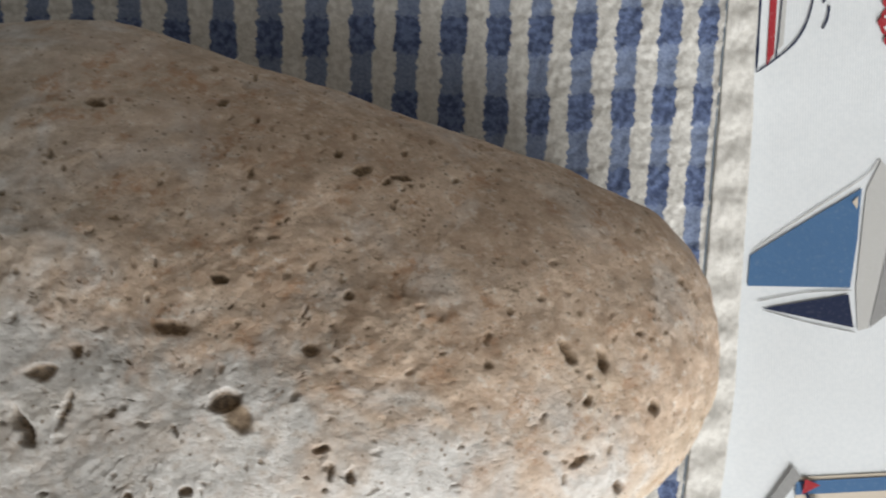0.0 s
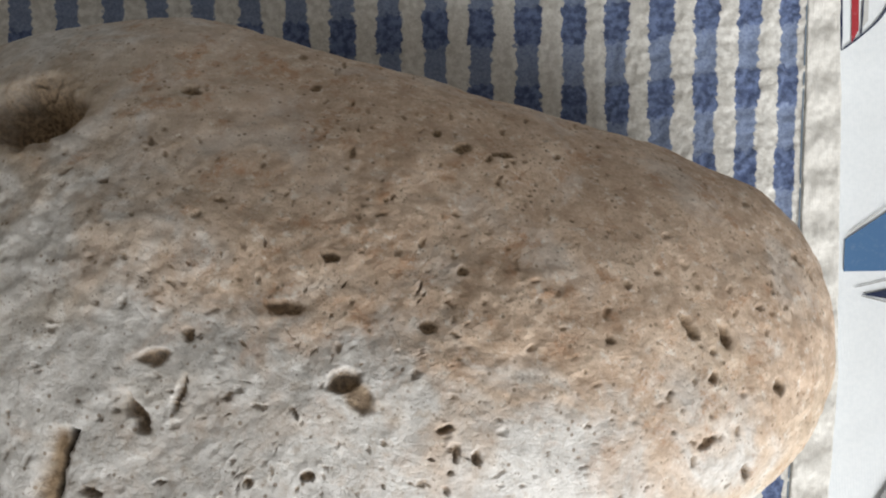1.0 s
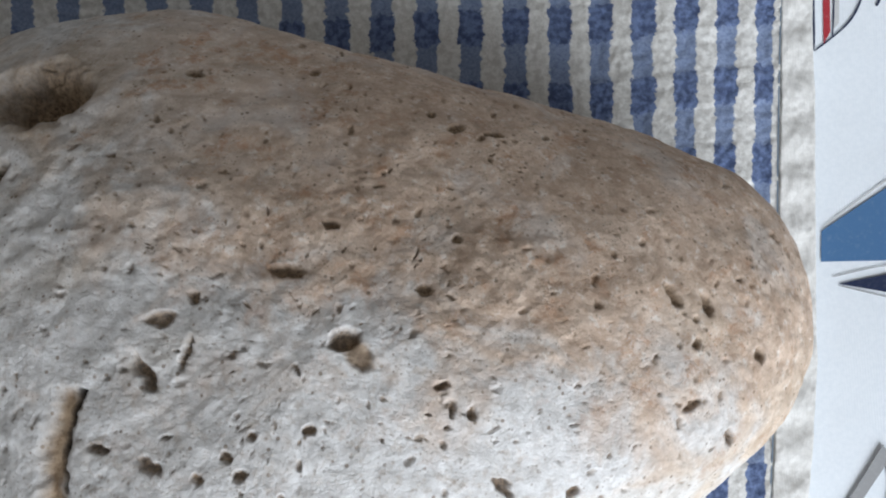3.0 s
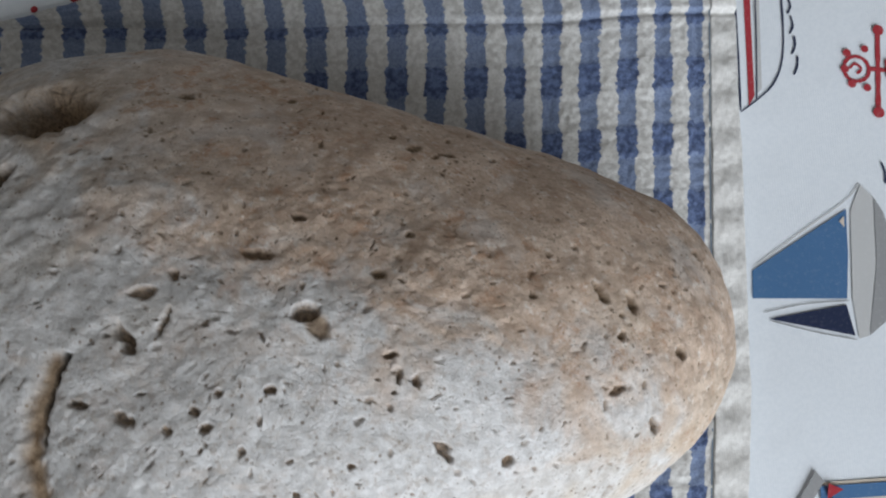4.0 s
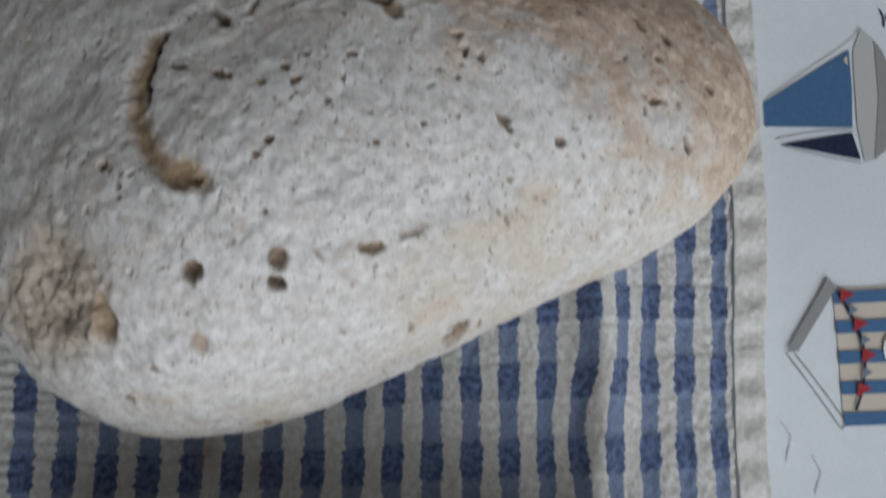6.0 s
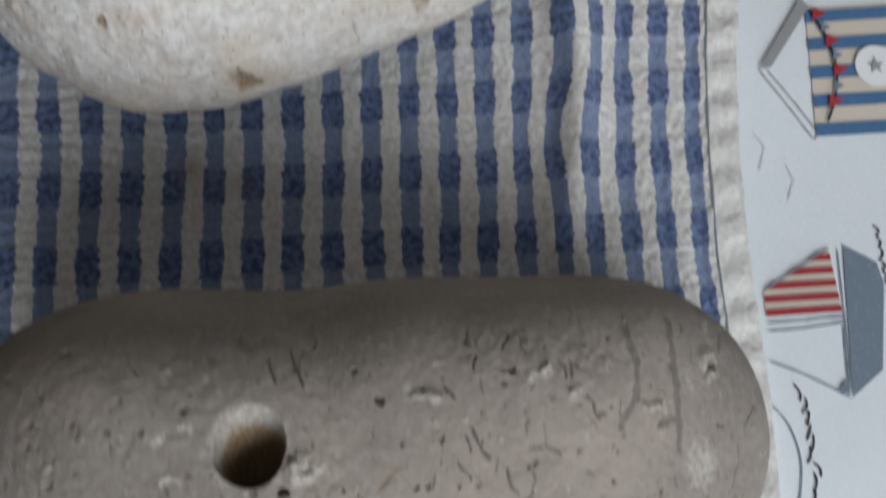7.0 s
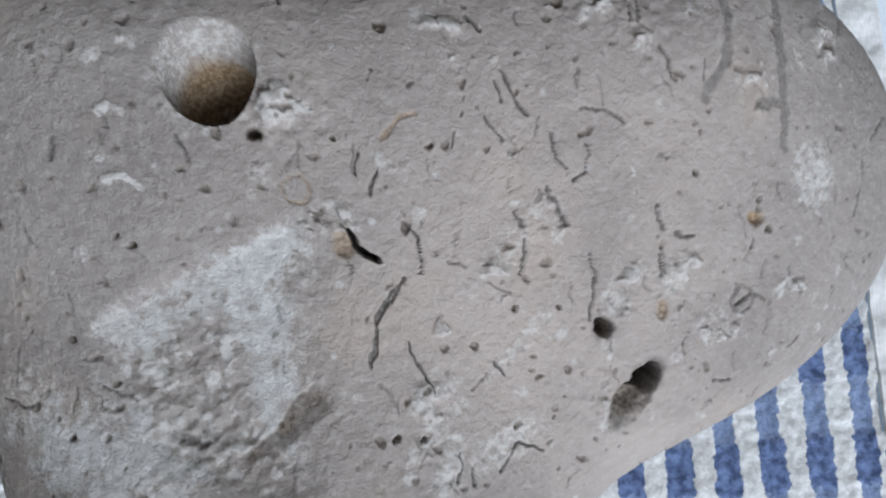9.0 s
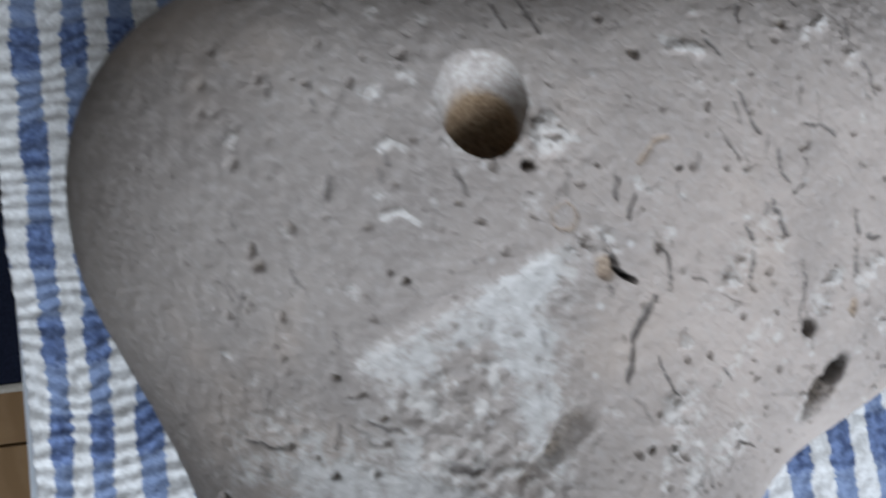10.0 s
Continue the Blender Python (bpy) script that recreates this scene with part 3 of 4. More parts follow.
def towel_sheet(name, s0, s1, per, material, hem=False):
    s = np.linspace(s0, s1, int((s1 - s0) * per) + 1)
    y = np.arange(TOWEL_Y0, TOWEL_Y1, 0.00062)
    S, Y = np.meshgrid(s, y)
    X = towel_x(S, Y) + 0.0007 * lattice(np.stack([S * 0.01, Y, 0 * Y], -1), 60, 8)
    along = np.exp(-((Y + 0.068) / 0.03) ** 2)
    X = X - 0.0032 * along * np.exp(-((S - 4.0) / 1.2) ** 2) * np.sin((Y + 0.02) * 70)
    Y2 = Y + 0.0015 * lattice(np.stack([X, Y, 0 * X], -1), 28, 6)
    Z = towel_z(X, Y)
    # turned-up end, cut askew at the corner
    up = Y > TURN_UP
    Y2 = np.where(up, TURN_UP + (Y - TURN_UP) * (0.08 + 0.92 * smooth_step(-0.074, -0.030, X)) + (Y2 - Y), Y2)
    X = X - 0.0016 * smooth_step(TURN_UP, TURN_UP + 0.012, Y)
    Z = Z + 0.0010 * smooth_step(TURN_UP, TURN_UP + 0.0012, Y) - 0.0008 * np.exp(-((Y - TURN_UP) / 0.0007) ** 2) - 0.0026 * smooth_step(TOWEL_Y1 - 0.0016, TOWEL_Y1 - 0.0002, Y)
    P = np.stack([X, Y, 0 * X], -1)
    V = np.where(up, 5.11, np.where(Y > -0.1, Y / 0.0185, -0.1 / 0.0185 + (Y + 0.1) / 0.0194))
    if hem:
        Z = Z + 0.0004 * np.sin(Y * 2 * np.pi / 0.0105 + 1.5 * lattice(P, 40, 2)) * np.sin(np.clip((S - s0) / (s1 - s0), 0, 1) * np.pi) + 0.0002 * lattice(P, 900, 5) + 0.0003
    else:
        rib = np.abs(np.cos(np.pi * S))
        dark = np.abs((V - 0.0) % 1 - 0.5) < 0.25
        Z = Z + 0.0004 * rib + 0.00028 * lattice(P, 900, 5) + 0.0002 * lattice(P, 420, 7) + 0.0002 * dark
        Z = Z + 0.00027 * np.sin(Y * 2 * np.pi / 0.0034 + 5 * lattice(P, 110, 9)) * smooth_step(0.03, -0.06, X)
    edge = np.minimum(S - s0, s1 - S) * 0.01
    Z = Z - 0.0024 * (1 - smooth_step(0, 0.0009, edge)) * (1 if hem else (S > 10))
    brown_tone = np.exp(-((X + 0.021) / 0.003) ** 2 - ((Y + 0.079) / 0.004) ** 2) + 0.6 * np.exp(-((X + 0.01) / 0.004) ** 2 - ((Y + 0.083) / 0.003) ** 2)
    me = grid_mesh(name, np.stack([X, Y2, Z], -1)[:, ::-1], np.stack([S, V], -1)[:, ::-1], attributes={"brown_tone": brown_tone[:, ::-1]})
    me.materials.append(material)
    return new(name, me)


towel = tagged(towel_sheet("striped_towel", 0.0, 20.3, 24, TERRY), "blue and white striped terry towel lying on the tablecloth", "towel")
hem = towel_sheet("hem", -1.4, 0.0, 22, HEM, True)
hem.parent = towel
tagged(hem, "plain white stitched hem")
SX = np.linspace(TOWEL_Y0, TOWEL_Y1, 400)
bm, last = bmesh.new(), None
for y in SX:
    x = float(towel_x(np.array([0.02]), np.array([y]))[0])
    z = float(towel_z(np.array([x]), np.array([y]))[0]) + 0.0006
    pair = [bm.verts.new((x + o, y, z)) for o in (-0.00018, 0.00018)]
    if last:
        bm.faces.new((last[0], last[1], pair[1], pair[0]))
    last = pair
part("blue_thread", bm, INK_SLATE, towel, "thin blue thread beside the hem")


# ---- the two stones ----
def stone_grid(centre, zg, h, rad, turns, rings, under):
    """Points of a smooth pebble: outline from a short Fourier series, ellipse in section; z from the table."""
    th = np.linspace(0, 2 * np.pi, turns, endpoint=False)
    top = np.linspace(np.pi / 2 - 0.004, 0, rings)
    low = np.linspace(0, -1.15, under + 1)[1:]
    PH, TH = np.meshgrid(np.concatenate([top, low]), th, indexing="ij")
    R = rad[0] + sum(rad[2 * k - 1] * np.cos(k * TH) + rad[2 * k] * np.sin(k * TH) for k in range(1, (len(rad) + 1) // 2))
    X, Y = R * np.cos(PH) * np.cos(TH), R * np.cos(PH) * np.sin(TH)
    H = h[0] + h[1] * X + h[2] * Y + h[3] * X * X + h[4] * Y * Y
    Z = zg + np.where(PH > 0, H, zg) * np.sin(PH)
    return np.stack([X, Y, Z], -1)


def normals(P):
    du = np.roll(P, -1, 1) - np.roll(P, 1, 1)
    dv = np.gradient(P, axis=0)
    n = np.cross(dv, du)
    n /= np.linalg.norm(n, axis=-1, keepdims=True) + 1e-15
    return n


class Carve:
    """Collects what is cut into a stone, and the stains and painted shade that go with it. Places and sizes in
    millimetres from the stone's middle.
    """

    def __init__(self, P, warp, seed):
        self.P, self.shape = P, P.shape[:2]
        self.top = (np.arange(self.shape[0]) < self.shape[0] * 0.86)[:, None] & np.ones(self.shape, bool)
        self.x = P[..., 0] * 1000 + warp * lattice(P, 700, seed) + 0.5 * warp * lattice(P, 1600, seed + 2)
        self.y = P[..., 1] * 1000 + warp * lattice(P, 700, seed + 1) + 0.5 * warp * lattice(P, 1600, seed + 3)
        self.depth = np.zeros(self.shape)
        self.tint = {}

    def layer(self, key):
        return self.tint.setdefault(key, np.zeros(self.shape))

    def press(self, mask, amount, key=None, tint=1.0):
        mask = mask * self.top
        self.depth = np.maximum(self.depth, amount * mask)
        if key:
            self.tint[key] = np.maximum(self.layer(key), tint * mask)

    def near(self, x, y, r):
        return (np.abs(self.x - x) < r) & (np.abs(self.y - y) < r) & self.top

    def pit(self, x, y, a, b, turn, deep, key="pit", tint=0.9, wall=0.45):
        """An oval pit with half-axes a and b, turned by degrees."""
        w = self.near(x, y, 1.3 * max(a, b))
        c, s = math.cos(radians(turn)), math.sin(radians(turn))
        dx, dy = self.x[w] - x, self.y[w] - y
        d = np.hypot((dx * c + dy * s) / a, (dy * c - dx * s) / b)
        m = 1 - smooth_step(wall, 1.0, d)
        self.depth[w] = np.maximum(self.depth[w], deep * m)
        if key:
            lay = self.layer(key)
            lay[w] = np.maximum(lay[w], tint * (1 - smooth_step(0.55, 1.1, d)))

    def tone(self, x, y, a, b, turn, key, tint, soft=0.5):
        c, s = math.cos(radians(turn)), math.sin(radians(turn))
        dx, dy = self.x - x, self.y - y
        d = np.hypot((dx * c + dy * s) / a, (dy * c - dx * s) / b)
        self.tint[key] = np.maximum(self.layer(key), tint * (1 - smooth_step(1 - soft, 1.0 + soft * 0.3, d)) * self.top)

    def line(self, pts, half, deep, key="mark", tint=0.9, soft=0.5, jag=0.45):
        w = self.near(sum(p[0] for p in pts) / len(pts), sum(p[1] for p in pts) / len(pts), 2 * half + max(math.hypot(p[0] - pts[0][0], p[1] - pts[0][1]) for p in pts))
        d = to_line(self.x[w], self.y[w], pts) / half + jag * lattice(self.P[w], 420, 90)
        m = 1 - smooth_step(1 - soft, 1 + 0.4 * soft, d)
        self.depth[w] = np.maximum(self.depth[w], deep * m)
        if key:
            lay = self.layer(key)
            lay[w] = np.maximum(lay[w], tint * m)


def set_down(name, P, centre, material, attributes, label):
    P = P.copy()
    P[..., 2] = np.maximum(P[..., 2], 0.0036)
    me = grid_mesh(name, P, wrap=True, caps=True, attributes=attributes)
    me.materials.append(material)
    ob = new(name, me)
    ob.location = (centre[0], centre[1], 0)
    return tagged(ob, label, "stone", "stones on the towel")


# rough, chalky stone full of small holes
P = stone_grid((0.02, -0.005), 0.0325, (0.047, -0.0493, -0.259, -1.21, -0.28), (0.074, -0.0106, -0.0014, 0.0155, -0.001, 0.0072, 0.0024, 0.0006, -0.0017, 0.0022, 0.0014, 0.0006, -0.0004, 0.0001, 0.0004), 1150, 340, 45)
N = normals(P)
c1 = Carve(P, 0.42, 11)
ROUND_HOLES = [(-53.1, 28.3, 3.0, 2.2), (3.1, 17.3, 1.3, 1.5), (0.3, -9.9, 0.9, 1.0), (-6.9, -10.5, 0.6, 0.8), (-10.2, -12.8, 0.9, 0.9), (-14.1, -15.2, 0.8, 0.7), (-8.6, -15.2, 0.95, 1.1), (-9.2, -18.1, 0.5, 0.7), (-12.6, -25.2, 1.0, 1.1), (-14.9, -27.7, 0.8, 0.7), (3.9, -25.4, 0.6, 0.8), (11.5, -21.6, 0.9, 0.8), (18.1, -11.3, 0.5, 0.8)]
ROUND_HOLES += [(35.4, -22.5, 1.1, 1.1), (21.3, 14.6, 0.9, 0.8), (16.2, 7.4, 1.2, 0.8), (69.5, -6.0, 1.6, 1.4), (57.0, -3.2, 0.9, 0.8), (-31.0, 30.5, 0.8, 0.8), (-15.8, 8.2, 1.0, 1.0), (-25.5, -45.0, 1.9, 3.0), (-11.8, -43.3, 2.1, 1.8), (-12.3, -47.1, 1.5, 3.0), (-39.8, -27.2, 1.3, 1.1), (-34.0, -58.8, 0.9, 0.8), (-41.0, -63.8, 1.0, 0.9), (18.2, 36.3, 1.0, 0.6), (-1.6, 46.0, 1.0, 0.7)]
# tint gives each hole its brown plus painted shade
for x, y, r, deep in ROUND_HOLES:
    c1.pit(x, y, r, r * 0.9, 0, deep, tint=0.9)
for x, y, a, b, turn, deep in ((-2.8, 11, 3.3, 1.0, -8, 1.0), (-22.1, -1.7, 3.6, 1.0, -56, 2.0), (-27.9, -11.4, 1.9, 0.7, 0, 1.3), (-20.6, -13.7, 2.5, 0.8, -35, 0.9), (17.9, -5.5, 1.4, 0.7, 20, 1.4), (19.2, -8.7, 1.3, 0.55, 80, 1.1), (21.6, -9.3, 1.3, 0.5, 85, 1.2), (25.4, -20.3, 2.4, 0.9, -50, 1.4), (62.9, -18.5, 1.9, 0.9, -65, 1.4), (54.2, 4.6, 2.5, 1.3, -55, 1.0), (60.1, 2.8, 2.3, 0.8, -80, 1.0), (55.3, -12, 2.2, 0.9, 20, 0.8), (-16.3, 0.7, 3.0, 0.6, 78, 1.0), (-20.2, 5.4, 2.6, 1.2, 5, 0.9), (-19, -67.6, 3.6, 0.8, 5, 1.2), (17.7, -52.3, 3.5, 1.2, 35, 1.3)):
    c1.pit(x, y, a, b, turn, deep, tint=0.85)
c1.pit(6.8, -0.8, 3.0, 1.9, -48, 0.7, "recess_brown", 0.9)
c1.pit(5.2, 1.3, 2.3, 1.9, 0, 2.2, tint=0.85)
c1.pit(-25.6, -55.0, 1.9, 1.6, 0, 0.5, "recess_brown", 0.7)
c1.pit(2.6, -41.2, 2.7, 1.0, 10, 1.1)
c1.pit(-20.7, 45.3, 2.0, 1.0, -20, 1.1)
c1.pit(28.3, 32.2, 1.8, 0.7, -5, 0.8)
c1.pit(22.0, 33.4, 1.8, 1.2, 0, 0.6)
c1.pit(9.4, -38.6, 3.6, 0.8, 25, 0.7, tint=0.45)
# the broad hollow, its shade painted over the brown, and the coarse broken corner
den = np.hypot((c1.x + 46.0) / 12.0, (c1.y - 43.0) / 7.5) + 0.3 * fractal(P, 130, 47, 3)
c1.press(1 - smooth_step(0.25, 1.0, den), 4.2, "recess_brown", 1.0)
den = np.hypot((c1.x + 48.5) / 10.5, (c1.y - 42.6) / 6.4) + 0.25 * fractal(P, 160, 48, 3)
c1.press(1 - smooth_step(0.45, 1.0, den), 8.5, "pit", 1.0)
c1.tone(-45, 42, 17, 11, 0, "recess_brown", 0.45, 0.9)
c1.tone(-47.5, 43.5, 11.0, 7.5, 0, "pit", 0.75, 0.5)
c1.pit(-53.0, 28.0, 5.2, 2.2, 35, 3.4, tint=0.95)
c1.pit(-51.5, -46.5, 14.5, 13.5, 0, 2.6, "recess_brown", 0.6, wall=0.1)
c1.pit(-42.0, -51.0, 3.2, 5.5, 15, 3.6, "recess_brown", 0.9, wall=0.1)
# hooked crack and the worm groove that carries it on
c1.line([(-33.2, -5.5), (-35.0, -12), (-35.2, -19.0), (-32.2, -25.8), (-28.4, -29.9), (-23.2, -31.6)], 2.3, 1.2, "recess_brown", 1.0, 0.9, 0.1)
c1.pit(-26.5, -30.4, 4.8, 3.2, -15, 1.6, "recess_brown", 1.0, wall=0.2)
c1.pit(-24.2, -31.4, 1.6, 1.1, -15, 2.2, tint=0.8)
c1.line([(-31.2, -4.0), (-33.2, -9.0), (-33.8, -12.5), (-33.2, -16.5)], 0.8, 2.0, "deep_shade", 1.0, 0.6, 0.3)
# scattered tiny pits, their shade put into the tint as well
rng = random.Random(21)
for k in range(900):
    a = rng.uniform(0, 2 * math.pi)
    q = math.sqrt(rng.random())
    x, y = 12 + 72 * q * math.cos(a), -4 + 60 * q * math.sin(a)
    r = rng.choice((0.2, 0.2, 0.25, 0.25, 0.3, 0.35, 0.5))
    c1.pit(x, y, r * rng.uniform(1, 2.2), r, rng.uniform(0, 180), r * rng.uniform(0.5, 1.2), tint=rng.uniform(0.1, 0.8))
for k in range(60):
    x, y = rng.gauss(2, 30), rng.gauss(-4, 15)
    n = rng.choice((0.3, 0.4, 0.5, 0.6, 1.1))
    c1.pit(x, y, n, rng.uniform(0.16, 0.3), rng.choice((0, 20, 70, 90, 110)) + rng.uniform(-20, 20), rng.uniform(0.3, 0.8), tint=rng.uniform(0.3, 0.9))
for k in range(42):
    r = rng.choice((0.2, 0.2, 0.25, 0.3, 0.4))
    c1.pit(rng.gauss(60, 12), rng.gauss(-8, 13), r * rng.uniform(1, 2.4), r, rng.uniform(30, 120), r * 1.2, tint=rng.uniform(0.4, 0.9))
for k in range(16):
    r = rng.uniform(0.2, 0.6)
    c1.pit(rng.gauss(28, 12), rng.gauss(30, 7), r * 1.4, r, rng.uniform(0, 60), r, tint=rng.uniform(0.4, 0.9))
xm, ym = c1.x, c1.y
wide = fractal(P, 60, 31, 3)
rough = np.clip(0.75 + 0.5 * lattice(P, 45, 41), 0.25, 1.3) * (1 - 0.4 * smooth_step(5, 35, ym + 0.25 * xm))
corner = 1 - smooth_step(0.6, 1.15, np.hypot((xm + 51.5) / 13.5, (ym + 46.5) / 12.5) + 0.3 * lattice(P, 110, 43))
hollow = 1 - smooth_step(0.5, 1.1, np.hypot((xm + 46) / 10, (ym - 43) / 7))
crust = np.exp(-(((xm + 36) / 17) ** 2 + ((ym - 24) / 19) ** 2)) * c1.top
bumps = 0.75 * wide + rough * (0.22 * fractal(P, 230, 32, 2) + 0.21 * fractal(P, 560, 34, 3)) + corner * (1.0 * fractal(P, 210, 36, 3) + 0.45 * fractal(P, 560, 38, 2)) + hollow * 0.5 * fractal(P, 260, 39, 3) + crust * (0.55 * fractal(P, 210, 45, 3) - 0.5 * np.clip(fractal(P, 330, 46, 2) - 0.15, 0, 1))
stain = smooth_step(-14, 30, ym + 0.42 * xm) * smooth_step(-75, -5, xm) + 0.12 * smooth_step(40, 75, xm)
grey = smooth_step(8, 38, ym) * smooth_step(15, -30, xm)
for x, y, a, b, turn, amount in ((2, -41, 5, 2.5, 10, 0.9), (31.8, -30.7, 5, 4, 0, 0.8), (18, -40, 13, 4, 22, 0.8), (15.3, -52, 9, 4, 30, 0.9), (57, -2, 8, 12, 10, 0.7), (-20, 1, 7, 3, 20, 0.5), (-38, 12, 12, 4, 15, 0.6), (-19, -67, 6, 3, 5, 0.8), (-41, -27, 4, 3, 0, 0.6)):
    c1.tone(x, y, a, b, turn, "cream", amount, 0.9)
cream = c1.layer("cream") + smooth_step(-38, -52, ym - 0.45 * xm) * smooth_step(-20, 15, xm) * 0.9 + 0.8 * corner + 0.5 * smooth_step(-58, -66, ym)
P1 = P + N * ((bumps - c1.depth) / 1000)[..., None]
tints = {"pit": c1.layer("pit"), "recess_brown": c1.layer("recess_brown"), "deep_shade": c1.layer("deep_shade"), "stain": np.clip(stain, 0, 1), "grey": grey, "cream": np.clip(cream, 0, 1)}
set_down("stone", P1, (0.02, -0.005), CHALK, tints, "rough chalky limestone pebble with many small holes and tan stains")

# smoother grey stone with the bored hole
P = stone_grid((0.025, -0.165), 0.021, (0.0409, -0.2723, 0.2892, 0.31, 9.915), (0.065, -0.0059, 0.0018, 0.0107, 0.0068, 0.0047, 0.0083, 0.0004, -0.0014, 0.001, 0.0019, -0.0008, -0.0003), 1250, 360, 45)
N = normals(P)
c2 = Carve(P, 0.34, 51)
for x, y, r, deep in ((-13.5, 15.1, 0.85, 2.2), (-28.5, 3.9, 0.55, 0.9), (-30.4, 4.8, 0.4, 0.7), (-55.3, -20.4, 0.8, 1.2), (5.4, 13.8, 0.5, 0.7), (-5.4, 14.5, 0.35, 0.6), (-33.1, -11.6, 0.5, 0.6), (-38, -5.9, 0.5, 0.6), (21.6, 30.6, 0.8, 0.7), (0.9, 27.1, 0.7, 0.6), (38.6, 11.1, 0.5, 0.8), (-39.8, -17.6, 0.6, 0.7), (-0.9, -19.9, 0.6, 0.7), (2.1, -20.2, 0.5, 0.6), (19.5, -5.4, 0.4, 0.6), (14.4, -5.1, 0.45, 0.6), (50.3, 4, 0.6, 0.7), (61.0, 29.0, 0.8, 0.9), (59.4, 31.6, 0.6, 0.7)):
    c2.pit(x, y, r * 1.1, r, 30, deep)
c2.pit(48.0, 5.5, 1.5, 1.0, -20, 0.8, "brown_tone", 0.9)
c2.pit(33.6, -6.2, 1.1, 1.4, 10, 0.5, "brown_tone", 0.7)
# pale broken rims, then the bored hole itself
for x, y, a, b, turn, tint in ((-30.2, 23.8, 1.6, 1.1, 0, 0.8), (-26.0, 24.8, 1.0, 1.6, 20, 0.7), (-10.6, 17.6, 3.6, 1.8, 20, 0.85), (-18, 21.3, 6.6, 6.4, 0, 0.75), (57.5, 11.2, 4.4, 5.6, 10, 0.75), (41.9, -8.8, 3.4, 3.0, 0, 0.8), (53.3, -3.6, 2.4, 1.2, 40, 0.9), (35.4, -1.9, 2.4, 2.8, 0, 0.7), (19.8, 3.7, 1.4, 1.6, 0, 0.6), (11.5, -1.8, 1.6, 3.6, 10, 0.6), (-7.1, 5.8, 3.8, 2.2, 10, 0.8), (27.6, -4.5, 2.4, 3.4, 0, 0.6), (6.1, 27.9, 2.8, 1.0, -20, 0.65)):
    c2.tone(x, y, a, b, turn, "pale", tint)
for x, y, a, b, turn, tint in ((32, 26.1, 1.6, 2.2, 20, 0.5), (61.3, 30.1, 2.2, 1.6, -50, 0.6), (26.8, 30.6, 2.2, 1.6, 20, 0.6), (-33.7, -5.0, 2.4, 1.6, 10, 0.8), (4.6, -14, 3.0, 2.5, 0, 0.5), (3.2, -20, 7.0, 1.6, 47, 0.6), (14.5, -9.5, 8.0, 1.3, 43, 0.5), (5.0, -24, 2.0, 5.0, -10, 0.75), (-30, -24, 7, 4.5, -20, 0.65), (-44, -16, 6, 4, -10, 0.5), (-13.5, 11.5, 1.4, 1.8, 0, 0.5), (27, -20.5, 3.2, 2.4, 40, 0.7), (-40, -30, 8, 5, -15, 0.7), (-46, -13, 8, 5, -20, 0.4), (-36, -17, 9, 3.5, -12, 0.45), (14, 2, 10, 2.5, 45, 0.4), (12, -22, 6, 3, 30, 0.55)):
    c2.tone(x, y, a, b, turn, "pale", tint)
for pts in ([(-29.6, 18.0), (-28.2, 18.7), (-27.0, 18.1)], [(-30.2, 11.1), (-28.2, 11.2), (-26.6, 10.0)], [(-12.0, 19.6), (-9.4, 18.6), (-7.6, 17.6)]):
    c2.line(pts, 0.5, -0.35, "pale", 1.3, 0.5, 0.1)
# worn, rough patch with a straight upper edge and the step along its lower side
in_patch = smooth_step(-1.0, 2.2, 4.9 + (c2.x + 14.3) * 0.40 - c2.y) * smooth_step(-37, -31, c2.x + 0.25 * (c2.y + 6)) * smooth_step(-5.5, -13.0, c2.x - 0.06 * (c2.y + 4) + 3.0 * lattice(P, 220, 67)) * smooth_step(-24.5, -20.0, c2.y + 0.28 * (c2.x + 24))
c2.tint["pale"] = np.maximum(c2.layer("pale"), in_patch * (0.5 + 0.45 * lattice(P, 130, 66) + 0.25 * smooth_step(-7, 0, c2.y - 0.4 * c2.x - 9)))
c2.press(in_patch, 0.7)
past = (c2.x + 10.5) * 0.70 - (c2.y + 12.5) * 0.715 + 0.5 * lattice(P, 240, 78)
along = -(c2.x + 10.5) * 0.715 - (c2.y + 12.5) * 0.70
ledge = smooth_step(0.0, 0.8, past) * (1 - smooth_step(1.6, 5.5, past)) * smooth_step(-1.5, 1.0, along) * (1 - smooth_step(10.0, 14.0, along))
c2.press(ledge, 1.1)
# dark brown below the step paints its shade onto the ledge
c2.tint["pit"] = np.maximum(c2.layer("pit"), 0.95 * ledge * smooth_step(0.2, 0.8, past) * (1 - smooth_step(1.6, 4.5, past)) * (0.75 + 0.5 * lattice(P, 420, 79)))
c2.line([(-25.8, -18.4), (-23.4, -19.2), (-21.6, -18.2)], 0.7, 1.0, "mark", 0.7)
BANDS = ([(42.2, 37), (44.1, 30.4), (43.4, 25.2), (40.1, 19.8)], [(52.0, 38), (51.8, 29), (52.6, 19.2)], [(52.4, 18.6), (52.4, 14.6)], [(48.4, 19.6), (50.4, 20.6), (52.2, 20.2)])
for pts in BANDS:
    c2.line(pts, 0.7, 0.15, "mark", 0.6, 0.35, 0.3)
